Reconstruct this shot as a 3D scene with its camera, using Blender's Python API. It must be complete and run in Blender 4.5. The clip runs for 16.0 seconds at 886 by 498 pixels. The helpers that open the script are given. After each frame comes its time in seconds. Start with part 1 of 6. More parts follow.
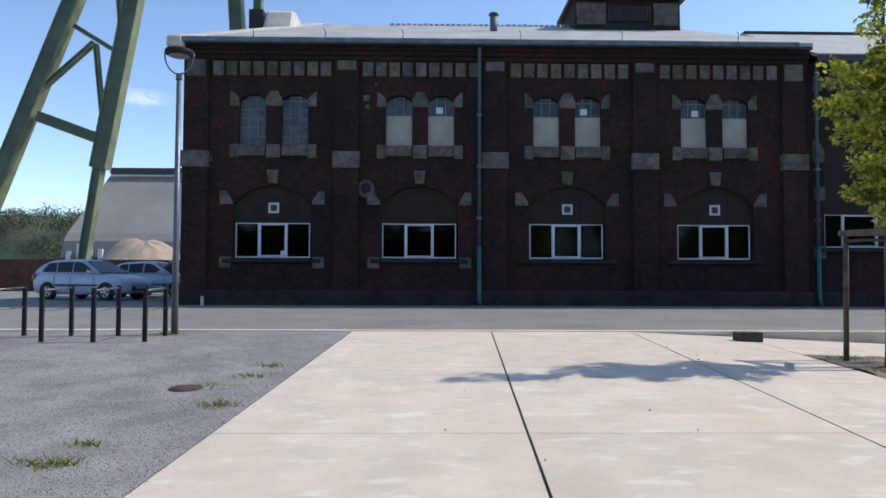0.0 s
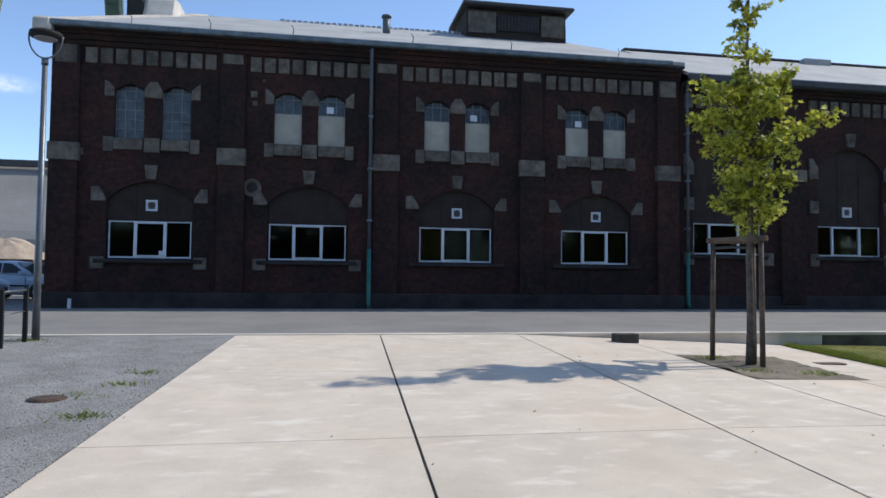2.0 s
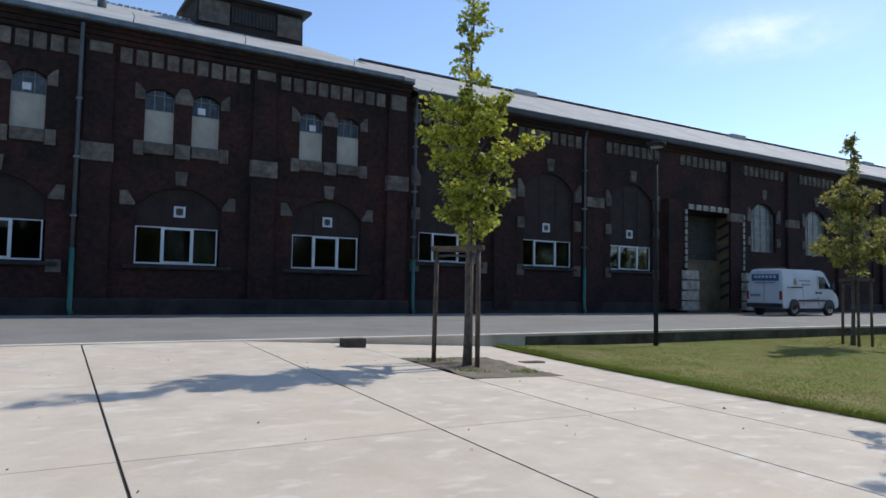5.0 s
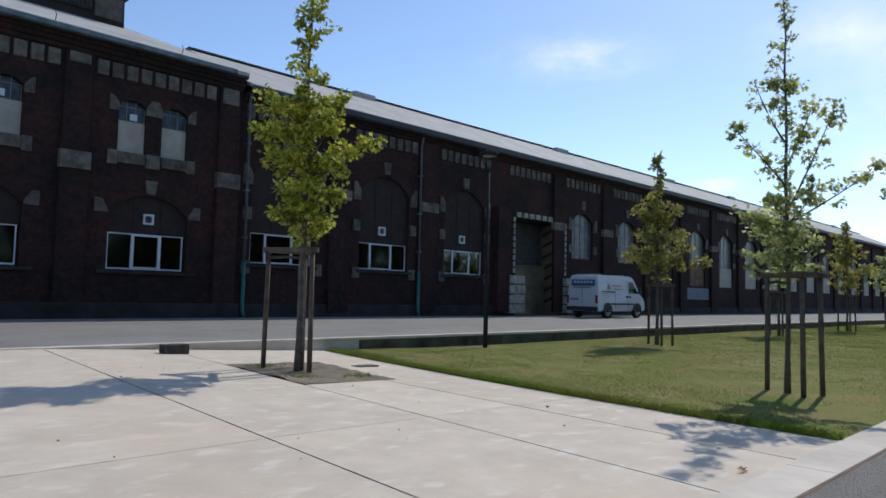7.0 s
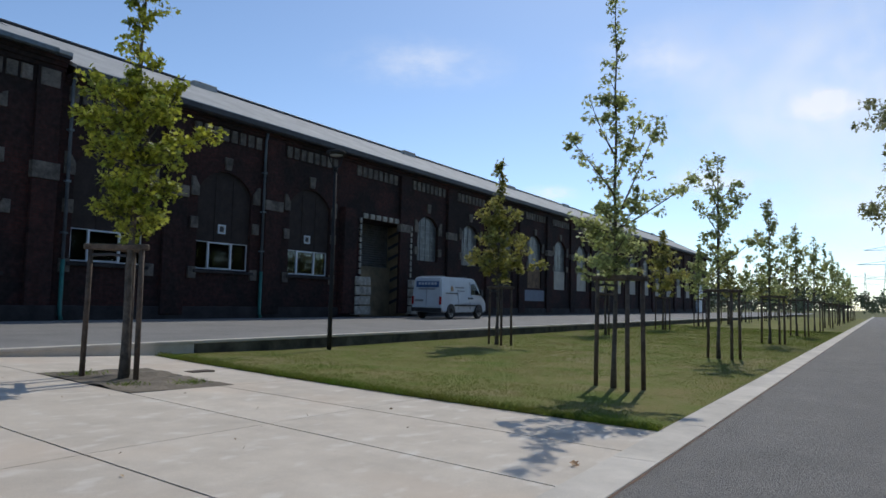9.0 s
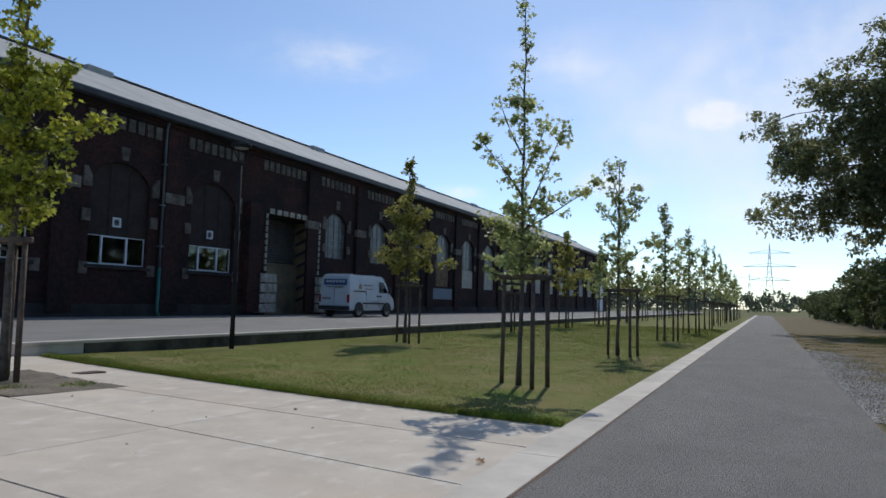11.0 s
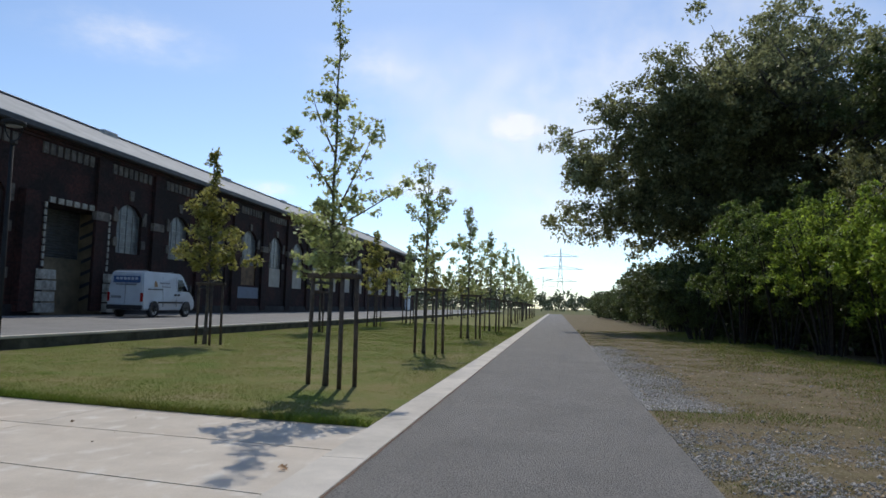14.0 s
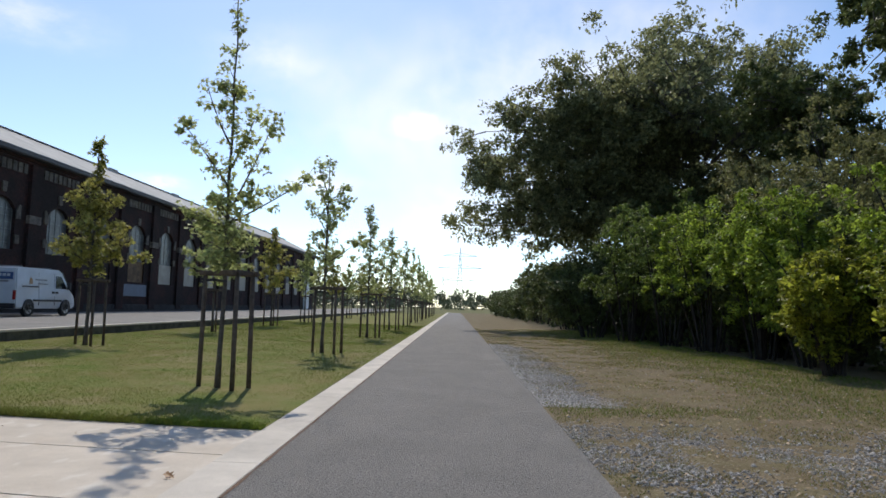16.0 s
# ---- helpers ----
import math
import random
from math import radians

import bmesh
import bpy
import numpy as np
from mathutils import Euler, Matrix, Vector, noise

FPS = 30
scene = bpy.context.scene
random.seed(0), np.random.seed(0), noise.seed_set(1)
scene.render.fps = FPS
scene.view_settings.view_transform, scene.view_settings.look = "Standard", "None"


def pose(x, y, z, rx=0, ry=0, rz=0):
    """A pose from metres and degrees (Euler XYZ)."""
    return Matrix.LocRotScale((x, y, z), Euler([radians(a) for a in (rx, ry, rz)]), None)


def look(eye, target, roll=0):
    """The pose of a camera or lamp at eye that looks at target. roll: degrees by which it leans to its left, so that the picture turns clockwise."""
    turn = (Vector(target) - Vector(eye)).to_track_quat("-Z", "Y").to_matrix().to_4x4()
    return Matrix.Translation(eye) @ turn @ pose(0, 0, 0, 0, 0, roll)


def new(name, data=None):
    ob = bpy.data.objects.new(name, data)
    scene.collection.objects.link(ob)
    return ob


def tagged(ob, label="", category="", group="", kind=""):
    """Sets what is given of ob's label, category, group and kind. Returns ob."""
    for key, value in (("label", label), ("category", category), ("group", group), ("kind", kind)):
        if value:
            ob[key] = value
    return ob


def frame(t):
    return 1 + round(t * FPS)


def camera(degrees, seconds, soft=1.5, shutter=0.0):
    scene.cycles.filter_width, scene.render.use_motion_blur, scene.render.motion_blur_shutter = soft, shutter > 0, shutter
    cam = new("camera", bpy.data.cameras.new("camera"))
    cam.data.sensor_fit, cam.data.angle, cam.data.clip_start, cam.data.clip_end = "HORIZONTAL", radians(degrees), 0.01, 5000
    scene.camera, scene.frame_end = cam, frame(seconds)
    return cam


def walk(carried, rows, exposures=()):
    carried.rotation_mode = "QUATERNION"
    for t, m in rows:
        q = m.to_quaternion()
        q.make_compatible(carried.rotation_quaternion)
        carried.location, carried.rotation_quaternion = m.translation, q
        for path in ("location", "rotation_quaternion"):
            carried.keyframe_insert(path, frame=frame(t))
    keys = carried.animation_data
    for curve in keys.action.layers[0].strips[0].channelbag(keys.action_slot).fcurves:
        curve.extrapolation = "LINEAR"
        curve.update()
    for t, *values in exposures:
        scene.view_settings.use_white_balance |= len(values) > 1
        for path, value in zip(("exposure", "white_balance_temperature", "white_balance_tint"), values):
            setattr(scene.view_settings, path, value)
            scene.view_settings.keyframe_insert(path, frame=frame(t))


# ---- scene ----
cam = camera(64.6, 16.0, soft=1.6)
# seconds, place in metres, then yaw, pitch and roll in degrees
PATH = """
0 -0.000 -0.000 1.270 -1.10 2.20 -0.21
0.5 0.000 0.011 1.270 -2.52 2.23 -0.34
1 0.001 0.027 1.270 -4.56 2.31 -0.37
1.5 0.003 0.046 1.270 -6.98 2.39 -0.45
2 0.007 0.070 1.270 -10.10 2.49 -0.54
2.5 0.013 0.097 1.270 -13.63 2.58 -0.63
3 0.021 0.127 1.270 -17.51 2.67 -0.75
3.5 0.030 0.154 1.270 -21.16 2.78 -0.86
4 0.042 0.181 1.270 -24.94 2.93 -0.88
6.5 0.115 0.292 1.270 -41.84 3.59 -1.36
7 0.134 0.311 1.270 -45.32 3.74 -1.33
7.5 0.152 0.328 1.270 -48.50 3.90 -1.38
8 0.172 0.345 1.270 -51.89 3.99 -1.36
8.5 0.192 0.360 1.270 -55.00 4.09 -1.41
9 0.211 0.373 1.270 -57.89 4.15 -1.40
11.5 0.278 0.407 1.270 -67.54 4.23 -1.60
12 0.298 0.415 1.270 -70.21 4.28 -1.55
12.5 0.317 0.421 1.270 -72.76 4.33 -1.64
13 0.338 0.427 1.270 -75.57 4.39 -1.57
13.5 0.358 0.432 1.270 -78.14 4.47 -1.58
14 0.378 0.436 1.270 -80.84 4.58 -1.67
14.5 0.399 0.438 1.270 -83.47 4.66 -1.77
15 0.418 0.440 1.270 -85.96 4.71 -1.79
15.5 0.431 0.441 1.270 -87.59 4.72 -1.71
16 0.442 0.441 1.270 -88.98 4.72 -1.74
"""
rows = []
for line in PATH.strip().splitlines():
    t, x, y, z, yaw, pitch, roll = map(float, line.split())
    rows.append((t, pose(x, y, z, 90 + pitch, roll, yaw)))
# seconds, stops, kelvin, tint
EXPOSURES = [(0.0, 0.42, 6600, 11), (4.0, 0.25, 6500, 10), (7.0, 0.0, 6500, 10), (9.0, -0.32, 6400, 9), (12.0, -0.32, 6450, 9), (14.5, -0.17, 6600, 10), (16.0, 0.02, 6800, 11)]
walk(cam, rows, EXPOSURES)

# ---- sky and sun ----
SUN_EL, SUN_AZ = 46.0, 78.0
world = bpy.data.worlds.new("sky")
scene.world = world
world.use_nodes = True
wn = world.node_tree
wn.nodes.clear()
sky = wn.nodes.new("ShaderNodeTexSky")
sky.sky_type = "NISHITA"
sky.sun_disc = False
sky.sun_elevation, sky.sun_rotation = radians(SUN_EL), radians(SUN_AZ)
sky.altitude, sky.air_density, sky.dust_density, sky.ozone_density = 300, 0.80, 0.34, 1.8
background = wn.nodes.new("ShaderNodeBackground")
background.inputs["Strength"].default_value = 0.172
world_out = wn.nodes.new("ShaderNodeOutputWorld")
sky_tint = wn.nodes.new("ShaderNodeMix")
sky_tint.data_type, sky_tint.blend_type = "RGBA", "MULTIPLY"
sky_tint.inputs[0].default_value = 1.0
sky_tint.inputs[7].default_value = (0.95, 1.0, 1.03, 1)
wn.links.new(sky.outputs[0], sky_tint.inputs[6])
wn.links.new(sky_tint.outputs[2], background.inputs[0])
wn.links.new(background.outputs[0], world_out.inputs[0])
sun_data = bpy.data.lights.new("sun", "SUN")
sun_data.energy, sun_data.angle, sun_data.color = 3.0, radians(0.53), (1.0, 0.95, 0.86)
sun = new("sun", sun_data)
to_sun = Vector((math.sin(radians(SUN_AZ)) * math.cos(radians(SUN_EL)), math.cos(radians(SUN_AZ)) * math.cos(radians(SUN_EL)), math.sin(radians(SUN_EL))))
sun.matrix_world = look(to_sun * 100, (0, 0, 0))

# ---- helpers of this scene ----
rng = random.Random(7)


def link_mesh(name, bm, material):
    me = bpy.data.meshes.new(name)
    bm.to_mesh(me)
    bm.free()
    for m in material if isinstance(material, (list, tuple)) else [material]:
        me.materials.append(m)
    return new(name, me)


def thing(name, bm, material, label, category, group="", kind=""):
    return tagged(link_mesh(name, bm, material), label, category, group, kind)


def empty(name, place, label, category, group="", kind=""):
    ob = new(name)
    ob.empty_display_size = 0.2
    ob.matrix_basis = Matrix.Translation(place)
    return tagged(ob, label, category, group, kind)


def part(name, bm, material, parent, label=""):
    """One mesh in the world's coordinates, hung under its thing or part."""
    ob = link_mesh(name, bm, material)
    ob.parent = parent
    # a part's own frame is the world's, so only a top-level thing has a place of its own
    if parent.parent is None:
        ob.matrix_parent_inverse = parent.matrix_basis.inverted()
    return tagged(ob, label)


def box(bm, x0, x1, y0, y1, z0, z1, bevel=0.0):
    r = bmesh.ops.create_cube(bm, size=1.0)
    vs = r["verts"]
    for v in vs:
        v.co = Vector((x0 + (v.co.x + 0.5) * (x1 - x0), y0 + (v.co.y + 0.5) * (y1 - y0), z0 + (v.co.z + 0.5) * (z1 - z0)))
    if bevel:
        es = list({e for v in vs for e in v.link_edges})
        bmesh.ops.bevel(bm, geom=es, offset=bevel, segments=1, affect="EDGES")
    return vs


def boxed(x0, x1, y0, y1, z0, z1, bevel=0.0):
    bm = bmesh.new()
    box(bm, x0, x1, y0, y1, z0, z1, bevel)
    return bm


def tube(bm, points, radii, sides=8, cap=True, smooth=True):
    """A round bar through points, with a radius at each."""
    pts = [Vector(p) for p in points]
    if not isinstance(radii, (list, tuple)):
        radii = [radii] * len(pts)
    rings = []
    for i, p in enumerate(pts):
        d = (pts[min(i + 1, len(pts) - 1)] - pts[max(i - 1, 0)]).normalized()
        side = d.cross(Vector((0, 0, 1)) if abs(d.z) < 0.9 else Vector((0, 1, 0))).normalized()
        up = side.cross(d)
        rings.append([bm.verts.new(p + radii[i] * (math.cos(a) * side + math.sin(a) * up)) for a in [2 * math.pi * k / sides for k in range(sides)]])
    for a, b in zip(rings, rings[1:]):
        for k in range(sides):
            f = bm.faces.new((a[k], a[(k + 1) % sides], b[(k + 1) % sides], b[k]))
            f.smooth = smooth
    if cap:
        bm.faces.new(rings[0][::-1])
        bm.faces.new(rings[-1])


def tubed(points, radii, sides=8):
    bm = bmesh.new()
    tube(bm, points, radii, sides)
    bmesh.ops.recalc_face_normals(bm, faces=bm.faces)
    return bm


def prism(bm, outline, axis, a, b, bevel=0.0):
    """A flat outline pushed along an axis from a to b. outline: pairs in the two other axes, in the order x, y, z."""
    def at(p, w):
        q = list(p)
        q.insert("xyz".index(axis), w)
        return Vector(q)
    n = len(outline)
    va = [bm.verts.new(at(p, a)) for p in outline]
    vb = [bm.verts.new(at(p, b)) for p in outline]
    faces = [bm.faces.new(va), bm.faces.new(vb[::-1])]
    for k in range(n):
        faces.append(bm.faces.new((va[k], vb[k], vb[(k + 1) % n], va[(k + 1) % n])))
    bmesh.ops.recalc_face_normals(bm, faces=faces)
    if bevel:
        es = list({e for f in faces for e in f.edges})
        bmesh.ops.bevel(bm, geom=es, offset=bevel, segments=1, affect="EDGES")


def prismed(outline, axis, a, b, bevel=0.0):
    bm = bmesh.new()
    prism(bm, outline, axis, a, b, bevel)
    return bm


# ---- materials ----
def mat(name, base, rough=0.8, metal=0.0, vary=0.15, scale=3.0, bump=0.1, bump_scale=60.0, second=None, spots=0.5, per_object=0.0, spec=0.5, per_island=0.0, trans=0.0):
    """A surface with stains (large noise), grain (fine noise and bump) and, where asked, a change from piece to piece."""
    m = bpy.data.materials.new(name)
    m.use_nodes = True
    nt = m.node_tree
    n, l = nt.nodes, nt.links
    bsdf = n["Principled BSDF"]
    bsdf.inputs["Roughness"].default_value = rough
    bsdf.inputs["Metallic"].default_value = metal
    bsdf.inputs["Specular IOR Level"].default_value = spec
    geo = n.new("ShaderNodeNewGeometry")
    big = n.new("ShaderNodeTexNoise")
    big.inputs["Scale"].default_value, big.inputs["Detail"].default_value, big.inputs["Roughness"].default_value = scale, 6.0, 0.65
    fine = n.new("ShaderNodeTexNoise")
    fine.inputs["Scale"].default_value, fine.inputs["Detail"].default_value = bump_scale, 3.0
    for t in (big, fine):
        l.new(geo.outputs["Position"], t.inputs["Vector"])
    ramp = n.new("ShaderNodeValToRGB")
    lo, hi = ramp.color_ramp.elements
    lo.position, hi.position = 0.5 - 0.22 * spots - 0.05, 0.5 + 0.22 * spots + 0.05
    c2 = second if second else [c * (1 - 2 * vary) for c in base]
    lo.color, hi.color = (*c2, 1), (*[min(1, c * (1 + vary)) for c in base], 1)
    l.new(big.outputs["Fac"], ramp.inputs["Fac"])
    mul = n.new("ShaderNodeMix")
    mul.data_type, mul.blend_type = "RGBA", "MULTIPLY"
    mul.inputs[0].default_value = min(1.0, vary * 3)
    gr = n.new("ShaderNodeMapRange")
    gr.inputs[1].default_value, gr.inputs[2].default_value, gr.inputs[3].default_value, gr.inputs[4].default_value = 0.25, 0.75, 0.6, 1.15
    l.new(fine.outputs["Fac"], gr.inputs[0])
    l.new(ramp.outputs["Color"], mul.inputs[6])
    l.new(gr.outputs[0], mul.inputs[7])
    out = mul.outputs[2]
    for amount, source in ((per_object, "object"), (per_island, "island")):
        if amount:
            if source == "object":
                info = n.new("ShaderNodeObjectInfo").outputs["Random"]
            else:
                info = geo.outputs["Random Per Island"]
            hue = n.new("ShaderNodeHueSaturation")
            mr = n.new("ShaderNodeMapRange")
            mr.inputs[3].default_value, mr.inputs[4].default_value = 1 - amount, 1 + amount
            l.new(info, mr.inputs[0])
            l.new(mr.outputs[0], hue.inputs["Value"])
            l.new(out, hue.inputs["Color"])
            out = hue.outputs[0]
    l.new(out, bsdf.inputs["Base Color"])
    if bump:
        b = n.new("ShaderNodeBump")
        b.inputs["Strength"].default_value, b.inputs["Distance"].default_value = bump, 0.02
        l.new(fine.outputs["Fac"], b.inputs["Height"])
        l.new(b.outputs[0], bsdf.inputs["Normal"])
    if trans:
        tr = n.new("ShaderNodeBsdfTranslucent")
        mixs = n.new("ShaderNodeMixShader")
        mixs.inputs[0].default_value = trans
        l.new(out, tr.inputs[0])
        l.new(bsdf.outputs[0], mixs.inputs[1])
        l.new(tr.outputs[0], mixs.inputs[2])
        l.new(mixs.outputs[0], n["Material Output"].inputs[0])
    return m


def brick_mat(name, c1, c2, mortar, soot):
    m = bpy.data.materials.new(name)
    m.use_nodes = True
    nt = m.node_tree
    n, l = nt.nodes, nt.links
    bsdf = n["Principled BSDF"]
    bsdf.inputs["Roughness"].default_value = 0.9
    bsdf.inputs["Specular IOR Level"].default_value = 0.25
    geo = n.new("ShaderNodeNewGeometry")
    sep = n.new("ShaderNodeSeparateXYZ")
    l.new(geo.outputs["Position"], sep.inputs[0])
    add = n.new("ShaderNodeMath")
    l.new(sep.outputs[0], add.inputs[0])
    l.new(sep.outputs[1], add.inputs[1])
    com = n.new("ShaderNodeCombineXYZ")
    l.new(add.outputs[0], com.inputs[0])
    l.new(sep.outputs[2], com.inputs[1])
    br = n.new("ShaderNodeTexBrick")
    br.inputs["Scale"].default_value = 1.0
    br.inputs["Brick Width"].default_value, br.inputs["Row Height"].default_value, br.inputs["Mortar Size"].default_value = 0.26, 0.077, 0.008
    br.inputs["Color1"].default_value, br.inputs["Color2"].default_value, br.inputs["Mortar"].default_value = (*c1, 1), (*c2, 1), (*mortar, 1)
    l.new(com.outputs[0], br.inputs["Vector"])
    ns = n.new("ShaderNodeTexNoise")
    ns.inputs["Scale"].default_value, ns.inputs["Detail"].default_value, ns.inputs["Roughness"].default_value = 0.55, 8.0, 0.7
    l.new(geo.outputs["Position"], ns.inputs["Vector"])
    ramp = n.new("ShaderNodeValToRGB")
    ramp.color_ramp.elements[0].position, ramp.color_ramp.elements[1].position = 0.42, 0.70
    l.new(ns.outputs["Fac"], ramp.inputs[0])
    mix = n.new("ShaderNodeMix")
    mix.data_type = "RGBA"
    l.new(ramp.outputs[0], mix.inputs[0])
    mix.inputs[6].default_value = (*soot, 1)
    l.new(br.outputs["Color"], mix.inputs[7])
    sp = n.new("ShaderNodeTexNoise")
    sp.inputs["Scale"].default_value, sp.inputs["Detail"].default_value = 7.0, 4.0
    l.new(geo.outputs["Position"], sp.inputs["Vector"])
    mr = n.new("ShaderNodeMapRange")
    mr.inputs[1].default_value, mr.inputs[2].default_value, mr.inputs[3].default_value, mr.inputs[4].default_value = 0.3, 0.7, 0.65, 1.35
    l.new(sp.outputs["Fac"], mr.inputs[0])
    mul = n.new("ShaderNodeMix")
    mul.data_type, mul.blend_type = "RGBA", "MULTIPLY"
    mul.inputs[0].default_value = 1.0
    l.new(mix.outputs[2], mul.inputs[6])
    l.new(mr.outputs[0], mul.inputs[7])
    l.new(mul.outputs[2], bsdf.inputs["Base Color"])
    b = n.new("ShaderNodeBump")
    b.inputs["Strength"].default_value, b.inputs["Distance"].default_value = 0.5, 0.01
    l.new(br.outputs["Fac"], b.inputs["Height"])
    b.invert = True
    l.new(b.outputs[0], bsdf.inputs["Normal"])
    return m


def glass_mat(name, tint=(0.75, 0.8, 0.8)):
    m = bpy.data.materials.new(name)
    m.use_nodes = True
    nt = m.node_tree
    n, l = nt.nodes, nt.links
    n.remove(n["Principled BSDF"])
    tr = n.new("ShaderNodeBsdfTransparent")
    tr.inputs[0].default_value = (*tint, 1)
    gl = n.new("ShaderNodeBsdfGlossy")
    gl.inputs["Roughness"].default_value = 0.02
    fr = n.new("ShaderNodeFresnel")
    fr.inputs[0].default_value = 1.30
    mx = n.new("ShaderNodeMixShader")
    l.new(fr.outputs[0], mx.inputs[0])
    l.new(tr.outputs[0], mx.inputs[1])
    l.new(gl.outputs[0], mx.inputs[2])
    l.new(mx.outputs[0], n["Material Output"].inputs[0])
    return m


M_BRICK = brick_mat("sooty_brick", (0.082, 0.024, 0.019), (0.052, 0.019, 0.016), (0.036, 0.029, 0.025), (0.021, 0.0145, 0.0135))
M_STONE = mat("sooty_sandstone", (0.145, 0.124, 0.103), 0.9, vary=0.28, scale=3.0, bump=0.3, bump_scale=30, per_object=0.25)
M_PLINTH = mat("plinth_concrete", (0.033, 0.028, 0.027), 0.9, vary=0.3, scale=1.5, bump=0.3)
M_ROOF = mat("roofing_felt", (0.40, 0.40, 0.385), 0.85, vary=0.10, scale=0.8, bump=0.2, bump_scale=25)
M_ROOF_DARK = mat("dark_fascia", (0.05, 0.05, 0.055), 0.6, vary=0.2)
M_WHITE = mat("white_window_plastic", (0.62, 0.66, 0.70), 0.35, vary=0.05, bump=0.0)
M_BLIND = mat("pale_panel", (0.40, 0.37, 0.31), 0.75, vary=0.10, scale=1.5, bump=0.05)
M_INFILL = mat("dark_render_infill", (0.032, 0.022, 0.018), 0.9, vary=0.2, scale=3.0, bump=0.25, bump_scale=40)
M_ZINC = mat("zinc", (0.095, 0.115, 0.135), 0.55, metal=0.1, vary=0.15, bump=0.05)
M_GUTTER = mat("weathered_zinc_gutter", (0.16, 0.20, 0.23), 0.55, metal=0.3, vary=0.2, bump=0.05)
M_TEAL = mat("teal_pipe", (0.02, 0.15, 0.12), 0.5, vary=0.15)
M_STEEL = mat("grey_painted_steel", (0.03, 0.03, 0.031), 0.85, metal=0.0, vary=0.1, bump=0.05, spec=0.2)
M_GLASS = glass_mat("window_glass")
# near-black that holds the gloom of unlit rooms and holes in its colour
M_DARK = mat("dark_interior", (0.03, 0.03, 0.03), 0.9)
def blotches(m, colour, scale, start, end, amount, squeeze=1.0):
    """Lays pale or dark stains with soft ragged outlines over a material."""
    n, l = m.node_tree.nodes, m.node_tree.links
    bsdf = n["Principled BSDF"]
    under = bsdf.inputs["Base Color"].links[0].from_socket
    geo = n.new("ShaderNodeNewGeometry")
    mp = n.new("ShaderNodeMapping")
    mp.inputs["Scale"].default_value = (scale, scale * squeeze, scale)
    l.new(geo.outputs["Position"], mp.inputs[0])
    tex = n.new("ShaderNodeTexNoise")
    tex.inputs["Scale"].default_value, tex.inputs["Detail"].default_value, tex.inputs["Roughness"].default_value = 1.0, 3.0, 0.5
    l.new(mp.outputs[0], tex.inputs["Vector"])
    mr = n.new("ShaderNodeMapRange")
    mr.interpolation_type = "SMOOTHSTEP"
    mr.inputs[1].default_value, mr.inputs[2].default_value, mr.inputs[4].default_value = start, end, amount
    l.new(tex.outputs["Fac"], mr.inputs[0])
    mx = n.new("ShaderNodeMix")
    mx.data_type = "RGBA"
    l.new(mr.outputs[0], mx.inputs[0])
    l.new(under, mx.inputs[6])
    mx.inputs[7].default_value = (*colour, 1)
    l.new(mx.outputs[2], bsdf.inputs["Base Color"])


M_CONCRETE = mat("warm_concrete_slab", (0.61, 0.532, 0.432), 0.85, vary=0.10, scale=1.9, bump=0.08, bump_scale=110, per_object=0.05, second=(0.50, 0.43, 0.345), spots=0.9)
blotches(M_CONCRETE, (0.73, 0.68, 0.60), 3.0, 0.54, 0.74, 0.6, 1.8)
blotches(M_CONCRETE, (0.60, 0.47, 0.35), 0.55, 0.50, 0.68, 0.4)
M_KERB = mat("pale_concrete_kerb", (0.63, 0.57, 0.485), 0.85, vary=0.10, scale=1.2, bump=0.15, bump_scale=90)
M_PATH = mat("path_asphalt", (0.21, 0.196, 0.178), 0.9, vary=0.22, scale=1.1, bump=1.0, bump_scale=70, second=(0.16, 0.15, 0.137), spots=1.0)
blotches(M_PATH, (0.085, 0.081, 0.076), 42.0, 0.54, 0.60, 0.75)
blotches(M_PATH, (0.30, 0.285, 0.26), 55.0, 0.60, 0.64, 0.8)
blotches(M_PATH, (0.19, 0.178, 0.16), 0.8, 0.52, 0.66, 0.6, 4.0)
M_STREET = mat("street_asphalt", (0.225, 0.215, 0.20), 0.9, vary=0.10, scale=0.6, bump=0.4, bump_scale=120, second=(0.185, 0.178, 0.168))
M_GRAVEL = mat("grey_gravel", (0.265, 0.26, 0.25), 0.95, vary=0.2, scale=1.6, bump=0.9, bump_scale=45, second=(0.19, 0.185, 0.175))
M_SOIL = mat("dry_soil", (0.20, 0.165, 0.12), 0.95, vary=0.3, scale=1.2, bump=0.8, bump_scale=30)
M_LAWN = mat("lawn_ground", (0.125, 0.16, 0.036), 0.95, vary=0.2, scale=0.9, bump=0.7, bump_scale=60, second=(0.25, 0.21, 0.085), spots=0.55, spec=0.1)
M_VERGE = mat("verge_ground", (0.215, 0.165, 0.11), 0.95, vary=0.3, scale=3.4, bump=1.0, bump_scale=35, second=(0.125, 0.105, 0.05), spots=1.0, spec=0.1)
M_GROUND = mat("rough_grass_ground", (0.17, 0.165, 0.075), 0.95, vary=0.25, scale=0.6, bump=0.8, bump_scale=20, second=(0.12, 0.125, 0.05), spots=0.9, spec=0.1)
blotches(M_VERGE, (0.16, 0.145, 0.065), 1.7, 0.48, 0.62, 0.45)
blotches(M_VERGE, (0.33, 0.27, 0.19), 14.0, 0.56, 0.66, 0.5)
blotches(M_LAWN, (0.27, 0.22, 0.11), 0.55, 0.55, 0.65, 0.6)
